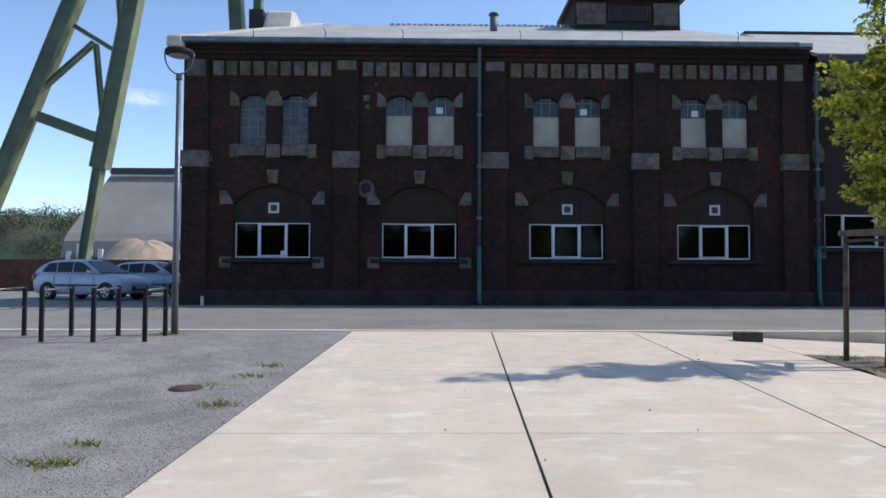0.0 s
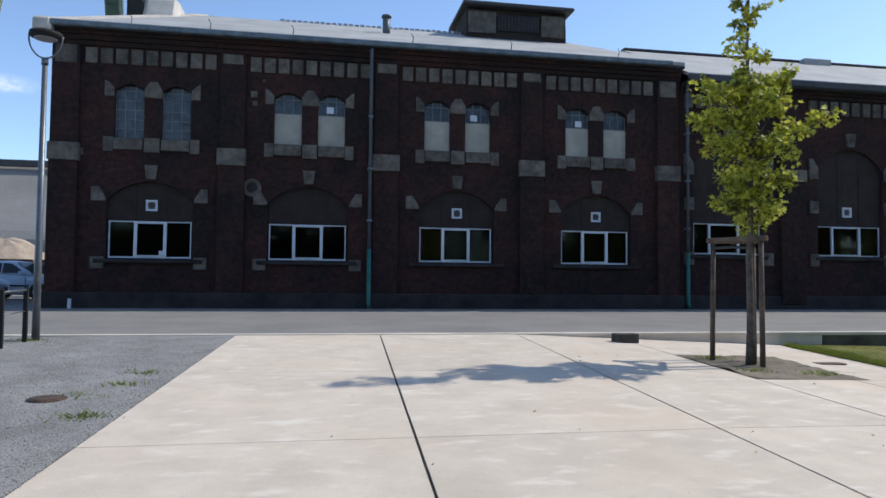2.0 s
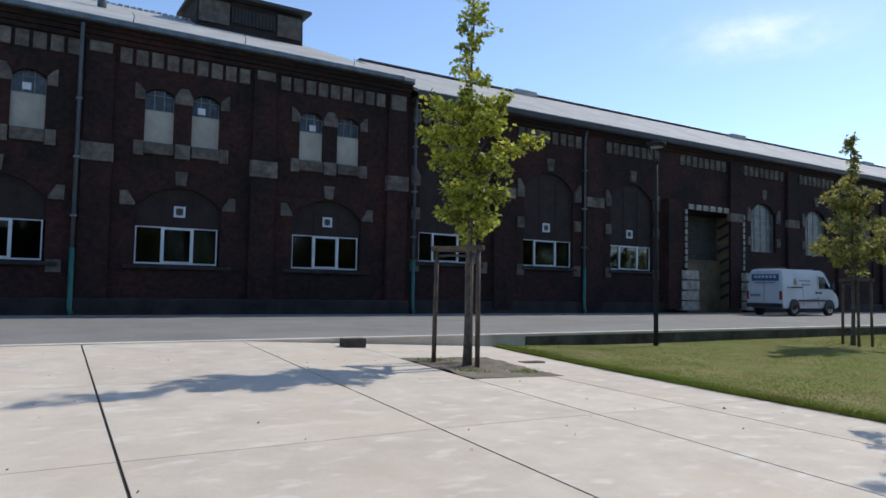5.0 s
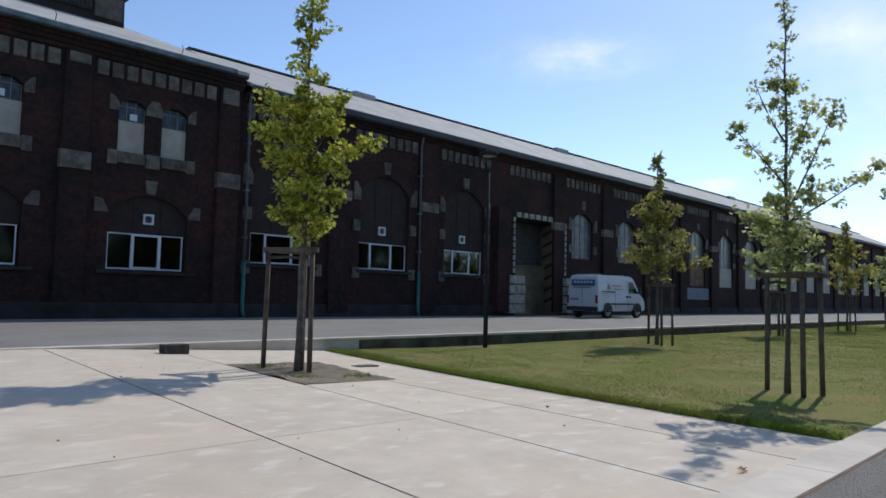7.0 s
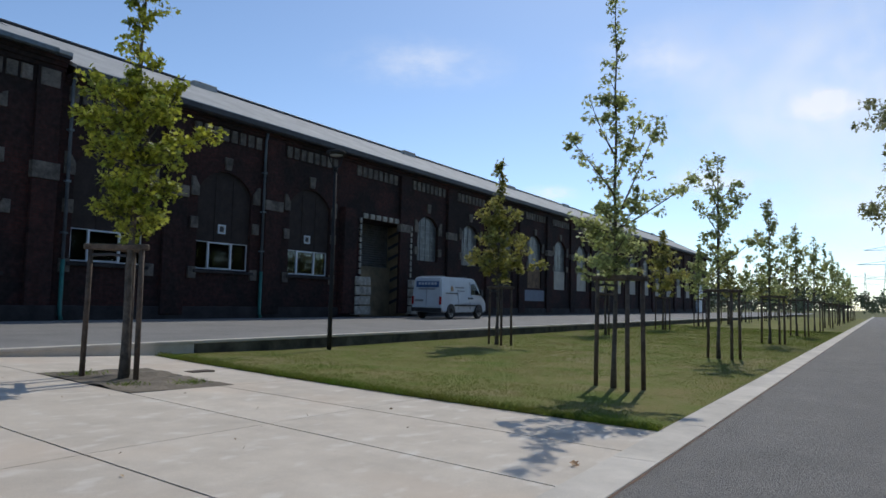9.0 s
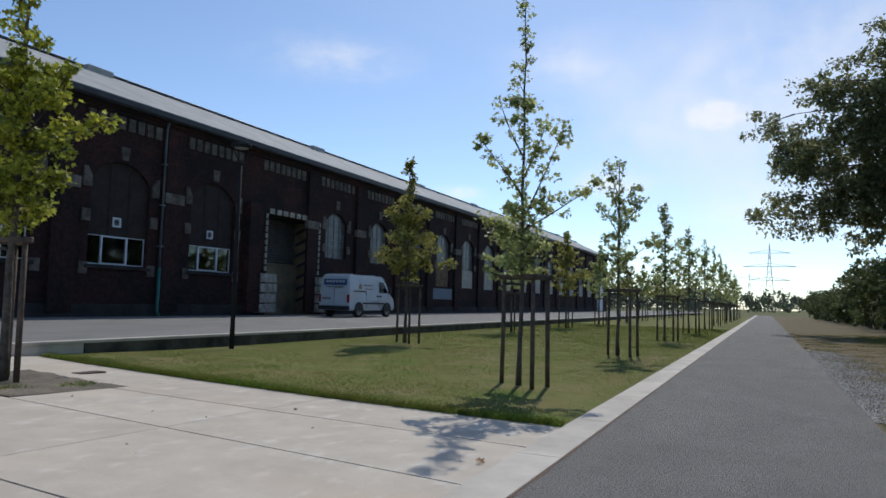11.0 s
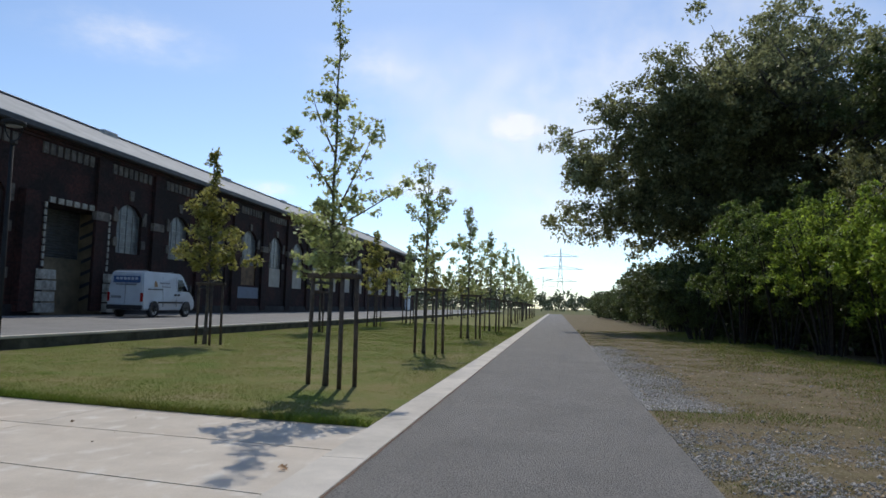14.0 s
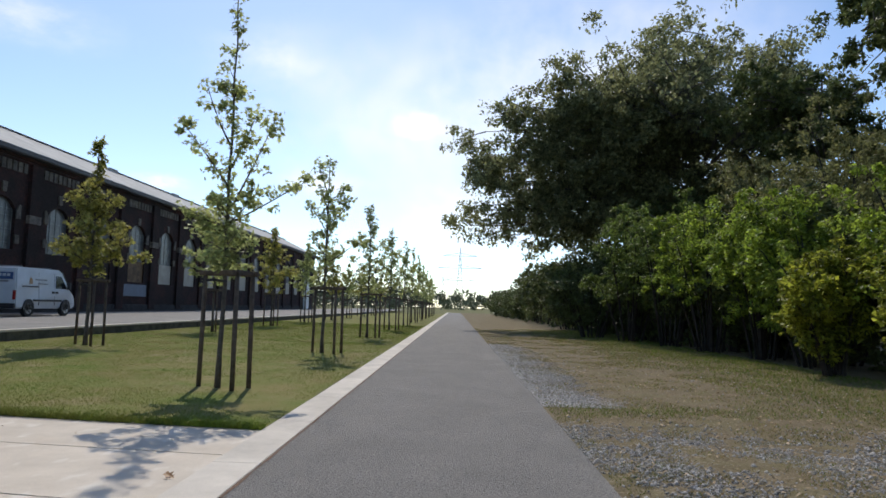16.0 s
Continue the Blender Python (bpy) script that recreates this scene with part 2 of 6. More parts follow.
M_WALL = mat("dark_retaining_concrete", (0.10, 0.095, 0.07), 0.9, vary=0.35, scale=2.0, bump=0.3)

# ---- ground ----
STREET_Z, STREET_Y, WALL_Y = 0.33, 12.0, 22.4
KERB_Y0, KERB_Y1, PATH_Y0 = 1.93, 2.31, -0.74


def plaza_z(x, y):
    """The slabs climb from the kerb to the street; beyond the middle they fall away towards the lawn."""
    full = max(0.0, (y - KERB_Y1) * STREET_Z / (STREET_Y - KERB_Y1))
    k = min(1.0, max(0.0, (x - 3.4) / 5.5))
    return full * (1 - 0.74 * k)


def sheet(bm, xs, ys, zf):
    grid = [[bm.verts.new((x, y, zf(x, y))) for x in xs] for y in ys]
    for a, b in zip(grid, grid[1:]):
        for i in range(len(xs) - 1):
            bm.faces.new((a[i], a[i + 1], b[i + 1], b[i]))


def steps(a, b, n):
    return [a + (b - a) * i / n for i in range(n + 1)]


bm = bmesh.new()
sheet(bm, [-900, -300, -100, -40, 0, 40, 100, 300, 1500], [-900, -300, -60, -8, 0, 11.6, 12.2, 60, 200, 900], lambda x, y: -0.12)
thing("ground", bm, M_GROUND, "dry grassy ground reaching to the horizon", "ground", kind="structure")

bm = bmesh.new()
sheet(bm, [-120, -60, -20, 0, 40, 100, 170], [STREET_Y + 0.14, 16, WALL_Y + 0.3], lambda x, y: STREET_Z)
sheet(bm, [-120, -60, -30, -8.2], [WALL_Y + 0.3, 30, 60], lambda x, y: STREET_Z)
thing("road", bm, M_STREET, "grey asphalt service street along the hall", "road", kind="structure")

bm = bmesh.new()
sheet(bm, steps(-6, 160, 40), [PATH_Y0, 0.6, KERB_Y0 - 0.002], lambda x, y: 0.0)
thing("path", bm, M_PATH, "smooth dark grey asphalt cycle path", "path", kind="structure")

# slabs: joints run up the slope, slightly aslant, and across it
def joint_x(k, y):
    """The k-th joint that climbs towards the street, at the depth y."""
    base = (-1.75, 0.60, 3.09, 4.84, 6.30)[k]
    tilt = (0.046, 0.047, 0.035, 0.048, 0.012)[k]
    return base + tilt * (y - KERB_Y1)


def lawn_x(y):
    """Where the slabs give way to the lawn."""
    return 7.48 + 0.0115 * (y - KERB_Y1) ** 2


def slab(ya, yb, left, right):
    """A slab with its own edges, from joint to joint."""
    bm = bmesh.new()
    g = 0.011
    n, m = 6, 6
    ys = steps(ya + 0.004, yb - 0.004, n)
    top = []
    for y in ys:
        a, b = left(y) + g, right(y) - g
        top.append([bm.verts.new((x, y, plaza_z(x, y))) for x in steps(a, b, m)])
    for r0, r1 in zip(top, top[1:]):
        for i in range(m):
            bm.faces.new((r0[i], r0[i + 1], r1[i + 1], r1[i]))
    rim = top[0] + [r[-1] for r in top[1:]] + top[-1][-2::-1] + [r[0] for r in top[-2:0:-1]]
    low = [bm.verts.new(v.co - Vector((0, 0, 0.1))) for v in rim]
    for k in range(len(rim)):
        bm.faces.new((rim[k], low[k], low[(k + 1) % len(rim)], rim[(k + 1) % len(rim)]))
    return bm


M_JOINT = mat("joint_dirt", (0.05, 0.042, 0.034), 0.95)
bm = bmesh.new()
sheet(bm, steps(-1.7, 8.6, 30), steps(KERB_Y1, STREET_Y, 20), lambda x, y: plaza_z(x, y) - 0.012)
plaza = thing("pavement", bm, M_JOINT, "pale concrete slab plaza sloping up to the street", "pavement", kind="structure")
CROSS = [KERB_Y1, 5.26, 8.25, STREET_Y - 0.06]
for ya, yb in zip(CROSS, CROSS[1:]):
    for k in range(4):
        # the planting pit takes the place of part of one slab
        if k == 3 and ya > 8:
            part("slab", slab(9.75, STREET_Y - 0.06, lambda y: joint_x(3, y), lawn_x), M_CONCRETE, plaza)
            part("slab", slab(8.2, 9.75, lambda y: max(6.62, 6.62 + (y - 8.2) * 0.15), lambda y: lawn_x(y)), M_CONCRETE, plaza)
            continue
        if k == 3 and ya > 5:
            part("slab", slab(ya, 7.55, lambda y: joint_x(3, y), lambda y: joint_x(4, y)), M_CONCRETE, plaza)
            part("slab", slab(7.55, 8.2, lambda y: 6.60, lambda y: lawn_x(y)), M_CONCRETE, plaza)
            part("slab", slab(ya, 7.55, lambda y: joint_x(4, y), lambda y: lawn_x(y)), M_CONCRETE, plaza)
            continue
        a, b = k, k + 1
        part("slab", slab(ya, yb, lambda y, a=a: joint_x(a, y), lambda y, b=b: joint_x(b, y)), M_CONCRETE, plaza)
        if k == 3:
            part("slab", slab(ya, yb, lambda y: joint_x(4, y), lambda y: lawn_x(y)), M_CONCRETE, plaza)

# planting pit round the first tree
bm = bmesh.new()
n = 14
ys = steps(7.56, 9.74, n)
grid = []
for y in ys:
    a, b = joint_x(3, y) + 0.01, 6.61 + max(0, (y - 8.2) * 0.15)
    grid.append([bm.verts.new((x, y, plaza_z(x, y) + 0.035 * noise.noise((x * 3, y * 3, 0)) + 0.005)) for x in steps(a, b, 12)])
for r0, r1 in zip(grid, grid[1:]):
    for i in range(12):
        bm.faces.new((r0[i], r0[i + 1], r1[i + 1], r1[i]))
thing("planting_pit", bm, M_SOIL, "bare dry soil planting pit with sparse weeds", "planting bed", kind="structure")

# gravel yard
def yard_z(x, y):
    return plaza_z(0, y) + 0.005 * noise.noise((x * 0.7, y * 0.7, 3)) - 0.004


bm = bmesh.new()
ys = steps(KERB_Y1, STREET_Y, 24)
grid = []
for y in ys:
    xs = [-40, -28, -20] + steps(-14, joint_x(0, y) - 0.004, 30)
    grid.append([bm.verts.new((x, y, yard_z(x, y))) for x in xs])
for r0, r1 in zip(grid, grid[1:]):
    for i in range(len(r0) - 1):
        bm.faces.new((r0[i], r0[i + 1], r1[i + 1], r1[i]))
thing("gravel_yard", bm, M_GRAVEL, "grey gravel yard with tufts of weeds", "gravel", kind="structure")

# kerb stones along the path, in lengths
kerb = thing("kerb", boxed(-6, 160, KERB_Y0 + 0.01, KERB_Y1 - 0.01, -0.25, -0.012), M_JOINT, "pale concrete edging along the path", "kerb", kind="structure")
x = -6.0
shared = None
while x < 160:
    if shared is None:
        bm = boxed(0.0015, 1.9985, KERB_Y0, KERB_Y1, -0.2, 0.012, 0.005)
        shared = bpy.data.meshes.new("kerb_stone")
        bm.to_mesh(shared)
        bm.free()
        shared.materials.append(M_KERB)
    ob = new("kerb_stone", shared)
    ob.parent = kerb
    ob.location.x = x
    x += 2.0

M_SEAM = mat("rusty_seam_dirt", (0.19, 0.105, 0.06), 0.95, vary=0.3, scale=4.0, bump=0.4, second=(0.12, 0.09, 0.07), spots=0.9)
bm = bmesh.new()
ragged = steps(-6, 60, 330)
near_side = [bm.verts.new((x, KERB_Y0 - 0.022 - 0.012 * noise.noise((x * 2.3, 0, 8)), 0.0035)) for x in ragged]
far_side = [bm.verts.new((x, KERB_Y0 - 0.0005, 0.0035)) for x in ragged]
for k in range(len(ragged) - 1):
    bm.faces.new((near_side[k], near_side[k + 1], far_side[k + 1], far_side[k]))
thing("seam_dirt", bm, M_SEAM, "rust-brown dirt in the seam beside the kerb", "dirt", kind="structure")

# edge of the street: pale edging and the low retaining wall beyond the plaza
edge = thing("street_edging", boxed(-60, 150, STREET_Y - 0.06, STREET_Y + 0.139, STREET_Z - 0.045, STREET_Z + 0.014, 0.006), M_KERB, "narrow pale concrete edging of the street", "kerb", kind="structure")
retain = thing("retaining_wall", boxed(3.2, 9.45, STREET_Y - 0.04, STREET_Y + 0.10, -0.1, STREET_Z - 0.046, 0.004), M_KERB, "low concrete retaining wall between street and lawn", "wall", kind="structure")
part("wall_length", boxed(9.46, 118, STREET_Y - 0.05, STREET_Y + 0.10, -0.15, STREET_Z - 0.046, 0.004), M_WALL, retain, "darker length of wall along the lawn")

# lawn
def lawn_z(x, y):
    return 0.02 * noise.noise((x * 0.25, y * 0.25, 5)) + 0.012 + 0.04 * max(0, 1 - abs(y - STREET_Y) / 2.5)


def lawn_h(x, y):
    """The lawn, rising to meet the slabs along their edge."""
    low_z, x0 = lawn_z(x, y), lawn_x(y)
    return low_z + max(0.0, plaza_z(x0, y) + 0.012 - low_z) * max(0.0, 1 - max(0.0, x - x0) / 3.0)


bm = bmesh.new()
ys = steps(KERB_Y1 + 0.002, STREET_Y - 0.045, 22)
grid = []
for y in ys:
    x0 = lawn_x(y)
    xs = [x0 + d for d in steps(0.004, 12, 30)] + [x0 + 12 + d * (75 - 12) / 30 for d in range(1, 31)] + [86, 118]
    grid.append([bm.verts.new((x, y, lawn_h(x, y))) for x in xs])
for r0, r1 in zip(grid, grid[1:]):
    for i in range(len(r0) - 1):
        bm.faces.new((r0[i], r0[i + 1], r1[i + 1], r1[i]))
thing("lawn", bm, M_LAWN, "mown green lawn with worn yellowish patches", "lawn", kind="structure")

# verge on the far side of the path
def verge_z(x, y):
    return -0.02 + 0.05 * noise.noise((x * 0.5, y * 0.5, 9)) * min(1, (PATH_Y0 - y) / 1.0) + 0.02 * min(1.0, (PATH_Y0 - y) / 3)


bm = bmesh.new()
sheet(bm, steps(-6, 40, 70) + steps(42, 160, 30), [PATH_Y0 - d for d in (0.002, 0.15, 0.4, 0.8, 1.3, 1.9, 2.5, 3.2, 4, 5, 6, 7.5, 9, 12, 20, 40)], verge_z)
thing("verge", bm, M_VERGE, "dry trodden verge of grass, leaves and gravel", "verge", kind="structure")

# ---- the brick halls ----
def arch_points(x0, x1, zs, zc, n=10):
    """Points along a segment arch from left to right."""
    w, h = (x1 - x0) / 2, zc - zs
    r = (w * w + h * h) / (2 * h)
    a = math.asin(min(1.0, w / r))
    return [((x0 + x1) / 2 + r * math.sin(-a + 2 * a * i / n), zc - r + r * math.cos(-a + 2 * a * i / n)) for i in range(n + 1)]


def pierced_band(bm, xa, xb, za, zb, openings, y, deep):
    """A stretch of wall with arched openings (x0, x1, z0, spring, crown) and their reveals."""
    def quad(p):
        bm.faces.new([bm.verts.new(Vector(q)) for q in p])

    def front(pts):
        quad([(x, y, z) for x, z in pts])
        quad([(x, y + deep, z) for x, z in reversed(pts)])

    last = xa
    for x0, x1, z0, zs, zc in sorted(openings):
        front([(last, za), (x0, za), (x0, zb), (last, zb)])
        if z0 > za:
            front([(x0, za), (x1, za), (x1, z0), (x0, z0)])
        top = arch_points(x0, x1, zs, zc) if zc > zs else [(x0, zs), (x1, zs)]
        for (ax, az), (bx, bz) in zip(top, top[1:]):
            front([(ax, az), (bx, bz), (bx, zb), (ax, zb)])
        loop = [(x0, z0)] + top + [(x1, z0)]
        for (ax, az), (bx, bz) in zip(loop, loop[1:] + loop[:1]):
            quad([(ax, y, az), (ax, y + deep, az), (bx, y + deep, bz), (bx, y, bz)])
        last = x1
    front([(last, za), (xb, za), (xb, zb), (last, zb)])


def stone(parent, outline, proud=0.05, deep=0.10, y=WALL_Y):
    return part("stone_block", prismed(outline, "y", y - proud, y + deep, 0.012), M_STONE, parent)


def block(parent, x0, x1, z0, z1, proud=0.05, y=WALL_Y):
    return stone(parent, [(x0, z0), (x1, z0), (x1, z1), (x0, z1)], proud, 0.10, y)


def framed_window(parent, x0, x1, z0, z1, sash, y, bar=0.036):
    """White plastic window: thin outer frame, side lights and a heavier opening sash."""
    bm = bmesh.new()
    box(bm, x0, x1, y - 0.03, y + 0.04, z0, z0 + bar * 1.3)
    box(bm, x0, x1, y - 0.03, y + 0.04, z1 - bar * 0.8, z1)
    box(bm, x0, x0 + bar, y - 0.028, y + 0.04, z0 + bar * 1.3, z1 - bar * 0.8)
    box(bm, x1 - bar, x1, y - 0.028, y + 0.04, z0 + bar * 1.3, z1 - bar * 0.8)
    win = part("window", bm, M_WHITE, parent, "white plastic window of three lights")
    a, b = sash
    bm = bmesh.new()
    w = bar * 2.5
    box(bm, a, a + w, y - 0.05, y + 0.045, z0 + bar * 1.35, z1 - bar * 0.85)
    box(bm, b - w, b, y - 0.05, y + 0.045, z0 + bar * 1.35, z1 - bar * 0.85)
    box(bm, a + w, b - w, y - 0.05, y + 0.045, z0 + bar * 1.35, z0 + bar * 2.4)
    box(bm, a + w, b - w, y - 0.05, y + 0.045, z1 - bar * 2.0, z1 - bar * 0.85)
    part("sash", bm, M_WHITE, win)
    for p0, p1 in ((x0 + bar, a), (a + w, b - w), (b, x1 - bar)):
        if p1 - p0 > 0.05:
            part("pane", boxed(p0, p1, y + 0.0, y + 0.008, z0 + bar, z1 - bar), M_GLASS, win)
    return win


def vent_box(parent, x, z, s=0.33, y=WALL_Y + 0.12):
    bm = bmesh.new()
    for k in range(4):
        a = k * math.pi / 2
        c, n = math.cos(a), math.sin(a)
        u, v = s / 2, s / 2 - 0.05
        q = [(-u, -u), (u, -u), (v, -v), (-v, -v)]
        prism(bm, [(x + c * p - n * r, z + n * p + c * r) for p, r in q], "y", y - 0.05, y)
    frame_ob = part("vent", bm, M_WHITE, parent, "square white fan vent")
    bm = bmesh.new()
    n = 16
    ring = [(x + 0.105 * math.cos(2 * math.pi * i / n), z + 0.105 * math.sin(2 * math.pi * i / n)) for i in range(n)]
    prism(bm, ring, "y", y - 0.02, y - 0.003)
    part("fan_opening", bm, M_ROOF_DARK, frame_ob)
    part("fan_plate", boxed(x - s / 2 + 0.05, x + s / 2 - 0.05, y - 0.012, y - 0.001, z - s / 2 + 0.05, z + s / 2 - 0.05), M_BLIND, frame_ob)


def lattice(parent, x0, x1, z0, zs, zc, y, cols, rows_n, material):
    """An old steel window: arched pane behind thin glazing bars."""
    bm = bmesh.new()
    top = arch_points(x0, x1, zs, zc, 8)
    prism(bm, [(x0, z0)] + top + [(x1, z0)], "y", y + 0.012, y + 0.02)
    win = part("old_window", bm, material, parent, "old steel window with small panes")
    for i in range(cols + 1):
        x = x0 + (x1 - x0) * i / cols
        x = min(max(x, x0 + 0.012), x1 - 0.012)
        zt = zs + (zc - zs) * (1 - ((x - (x0 + x1) / 2) / ((x1 - x0) / 2)) ** 2)
        part("glazing_bar", boxed(x - 0.013, x + 0.013, y - 0.012, y + 0.011, z0, zt), M_OLDBAR, win)
    for j in range(rows_n + 1):
        z = z0 + 0.015 + (zs - z0) * j / rows_n
        part("glazing_bar", boxed(x0, x1, y - 0.010, y + 0.010, z - 0.012, z + 0.012), M_OLDBAR, win)
    return win


M_OLDBAR = mat("weathered_window_bar", (0.20, 0.22, 0.22), 0.7, vary=0.2)
M_OLDGLASS = mat("dusty_blue_glass", (0.05, 0.066, 0.085), 0.25, vary=0.35, scale=4, bump=0.05)
M_PALEGLASS = mat("dusty_pale_glass", (0.10, 0.11, 0.115), 0.35, vary=0.35, scale=2, bump=0.05)
M_SHUTTER = mat("grey_roller_shutter", (0.16, 0.16, 0.155), 0.6, metal=0.2, vary=0.15)
M_BEIGE = mat("beige_board", (0.30, 0.23, 0.14), 0.8, vary=0.2, scale=1.2)
M_WHITEWASH = mat("flaking_white_paint", (0.42, 0.39, 0.33), 0.85, vary=0.25, scale=3)
M_TAN = mat("brown_boarding", (0.16, 0.095, 0.045), 0.8, vary=0.25)
M_BANNER = mat("pale_blue_banner", (0.15, 0.18, 0.23), 0.7, vary=0.08)
M_PALEROOF = mat("white_sheet_covering", (0.60, 0.55, 0.48), 0.7, vary=0.12, scale=1.2, bump=0.15)

# the two-storey end
HX0, HX1, CORN = -7.9, 12.28, 8.62
hall = empty("brick_hall", (2.2, WALL_Y, STREET_Z), "soot-blackened two-storey brick hall with pale sandstone trim", "building")
BAYS = [-5.02, -0.33, 4.42, 9.22]
PIERS = [-7.47, -2.68, 2.08, 6.92, 11.78]
bm = bmesh.new()
low, high = [], []
for c in BAYS:
    low.append((c - 1.24, c + 1.24, 1.80, 3.55, 4.15))
    high += [(c - 1.09, c - 0.25, 5.45, 6.88, 7.09), (c + 0.26, c + 1.10, 5.45, 6.88, 7.09)]
pierced_band(bm, HX0, HX1, STREET_Z - 0.2, 4.75, low, WALL_Y, 0.42)
pierced_band(bm, HX0, HX1, 4.75, CORN, high, WALL_Y, 0.42)
part("wall", bm, M_BRICK, hall)
for dims in ((HX0, HX0 + 0.4, WALL_Y + 0.42, 32.0), (HX1 - 0.4, HX1, WALL_Y + 0.42, 32.0), (HX0 + 0.4, HX1 - 0.4, 31.6, 32.0)):
    part("wall", boxed(*dims, 0.1, CORN), M_BRICK, hall)
# added backing for the windows, coloured as dark as an unlit room
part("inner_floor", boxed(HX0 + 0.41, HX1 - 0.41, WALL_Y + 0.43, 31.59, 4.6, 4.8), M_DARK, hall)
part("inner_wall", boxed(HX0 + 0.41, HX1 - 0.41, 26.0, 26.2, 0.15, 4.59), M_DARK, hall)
for x in PIERS:
    w = 0.40
    bm = bmesh.new()
    box(bm, x - w, x + w, WALL_Y - 0.16, WALL_Y + 0.005, 0.75, 4.69, 0.015)
    box(bm, x - w + 0.02, x + w - 0.02, WALL_Y - 0.11, WALL_Y + 0.005, 5.24, 8.19, 0.015)
    part("pilaster", bm, M_BRICK, hall)
    block(hall, x - w - 0.03, x + w + 0.03, 4.70, 5.23, 0.20)
    if abs(x - 2.08) < 5:
        block(hall, x - 0.30, x + 0.30, 7.86, 8.16, 0.14)
    else:
        block(hall, x - 0.30, x + 0.30, 7.62, 8.16, 0.14)
part("plinth", boxed(HX0 - 0.03, HX1 + 0.02, WALL_Y - 0.22, WALL_Y + 0.004, STREET_Z - 0.1, 0.80, 0.02), M_PLINTH, hall)
for k in range(3):
    part("cornice_course", boxed(HX0 - 0.02, HX1 + 0.01, WALL_Y - 0.06 - 0.07 * k, WALL_Y + 0.003, 8.20 + 0.145 * k, 8.34 + 0.145 * k), M_BRICK, hall)
for a, b in zip(PIERS, PIERS[1:]):
    n = 9
    x0, x1 = a + 0.46, b - 0.46
    pitch = (x1 - x0) / n
    for i in range(n):
        x = x0 + pitch * (i + 0.5)
        block(hall, x - 0.165, x + 0.165, 7.68 + rng.uniform(-0.01, 0.01), 8.14, 0.055)
for i, c in enumerate(BAYS):
    # upper pair of windows
    for s, x0, x1 in ((-1, c - 1.09, c - 0.25), (1, c + 0.26, c + 1.10)):
        if i == 0:
            lattice(hall, x0, x1, 5.45, 6.88, 7.09, WALL_Y + 0.16, 3, 5, M_OLDGLASS)
        else:
            lattice(hall, x0, x1, 6.43, 6.88, 7.09, WALL_Y + 0.16, 3, 1, M_OLDGLASS)
            part("infill_panel", boxed(x0, x1, WALL_Y + 0.10, WALL_Y + 0.15, 5.45, 6.42), M_BLIND, hall, "pale board closing the lower window")
        block(hall, x0 + 0.01, x1 - 0.01, 5.09, 5.43, 0.09)
    for xa, xb in ((c - 1.38, c - 1.09), (c - 0.22, c + 0.23), (c + 1.10, c + 1.38)):
        block(hall, xa, xb, 5.02, 5.46, 0.075)
    stone(hall, [(c - 1.10, 6.69), (c - 1.38, 6.69), (c - 1.38, 7.18), (c - 1.25, 7.12), (c - 1.10, 6.95)])
    stone(hall, [(c + 1.11, 6.69), (c + 1.11, 6.95), (c + 1.26, 7.12), (c + 1.38, 7.18), (c + 1.38, 6.69)])
    stone(hall, [(c - 0.26, 6.69), (c + 0.27, 6.69), (c + 0.27, 6.92), (c + 0.12, 7.19), (c - 0.11, 7.19), (c - 0.26, 6.92)])
    # ground floor arch
    stone(hall, [(c - 0.14, 4.21), (c + 0.14, 4.21), (c + 0.19, 4.64), (c - 0.19, 4.64)], 0.07)
    stone(hall, [(c - 1.68, 3.53), (c - 1.26, 3.53), (c - 1.26, 3.62), (c - 1.46, 3.95), (c - 1.68, 3.95)])
    stone(hall, [(c + 1.26, 3.53), (c + 1.66, 3.53), (c + 1.66, 3.95), (c + 1.46, 3.95), (c + 1.26, 3.62)])
    bm = bmesh.new()
    pts = arch_points(c - 1.24, c + 1.24, 3.55, 4.15)
    prism(bm, [(c - 1.24, 2.96)] + pts + [(c + 1.24, 2.96)], "y", WALL_Y + 0.12, WALL_Y + 0.30)
    filled = part("arch_infill", bm, M_INFILL, hall, "dark rendered infill under the arch")
    for k in (-0.44, 0.44):
        part("seam", boxed(c + k - 0.02, c + k + 0.02, WALL_Y + 0.10, WALL_Y + 0.119, 2.97, 3.96), M_INFILL, filled)
    framed_window(hall, c - 1.20, c + 1.18, 1.83, 2.95, (c - 0.48, c + 0.46), WALL_Y + 0.16)
    part("sill", boxed(c - 1.55, c + 1.55, WALL_Y - 0.12, WALL_Y + 0.2, 1.68, 1.795, 0.015), M_PLINTH, hall)
    if i < 2:
        block(hall, c - 1.66, c - 1.28, 1.50, 1.86, 0.06)
        block(hall, c + 1.28, c + 1.66, 1.50, 1.86, 0.06)
    if i != 1:
        vent_box(hall, c + 0.02, 3.43)
# old flue ring beside the second arch
bm = bmesh.new()
n = 20
for k in range(n):
    a, b = 2 * math.pi * k / n, 2 * math.pi * (k + 1) / n
    prism(bm, [(-2.05 + r * math.cos(t), 4.05 + r * math.sin(t)) for r, t in ((0.17, a), (0.28, a), (0.28, b), (0.17, b))], "y", WALL_Y - 0.07, WALL_Y + 0.01)
ring_ob = part("flue_ring", bm, M_STONE, hall, "round stone flue collar with a dark hole")
bm = bmesh.new()
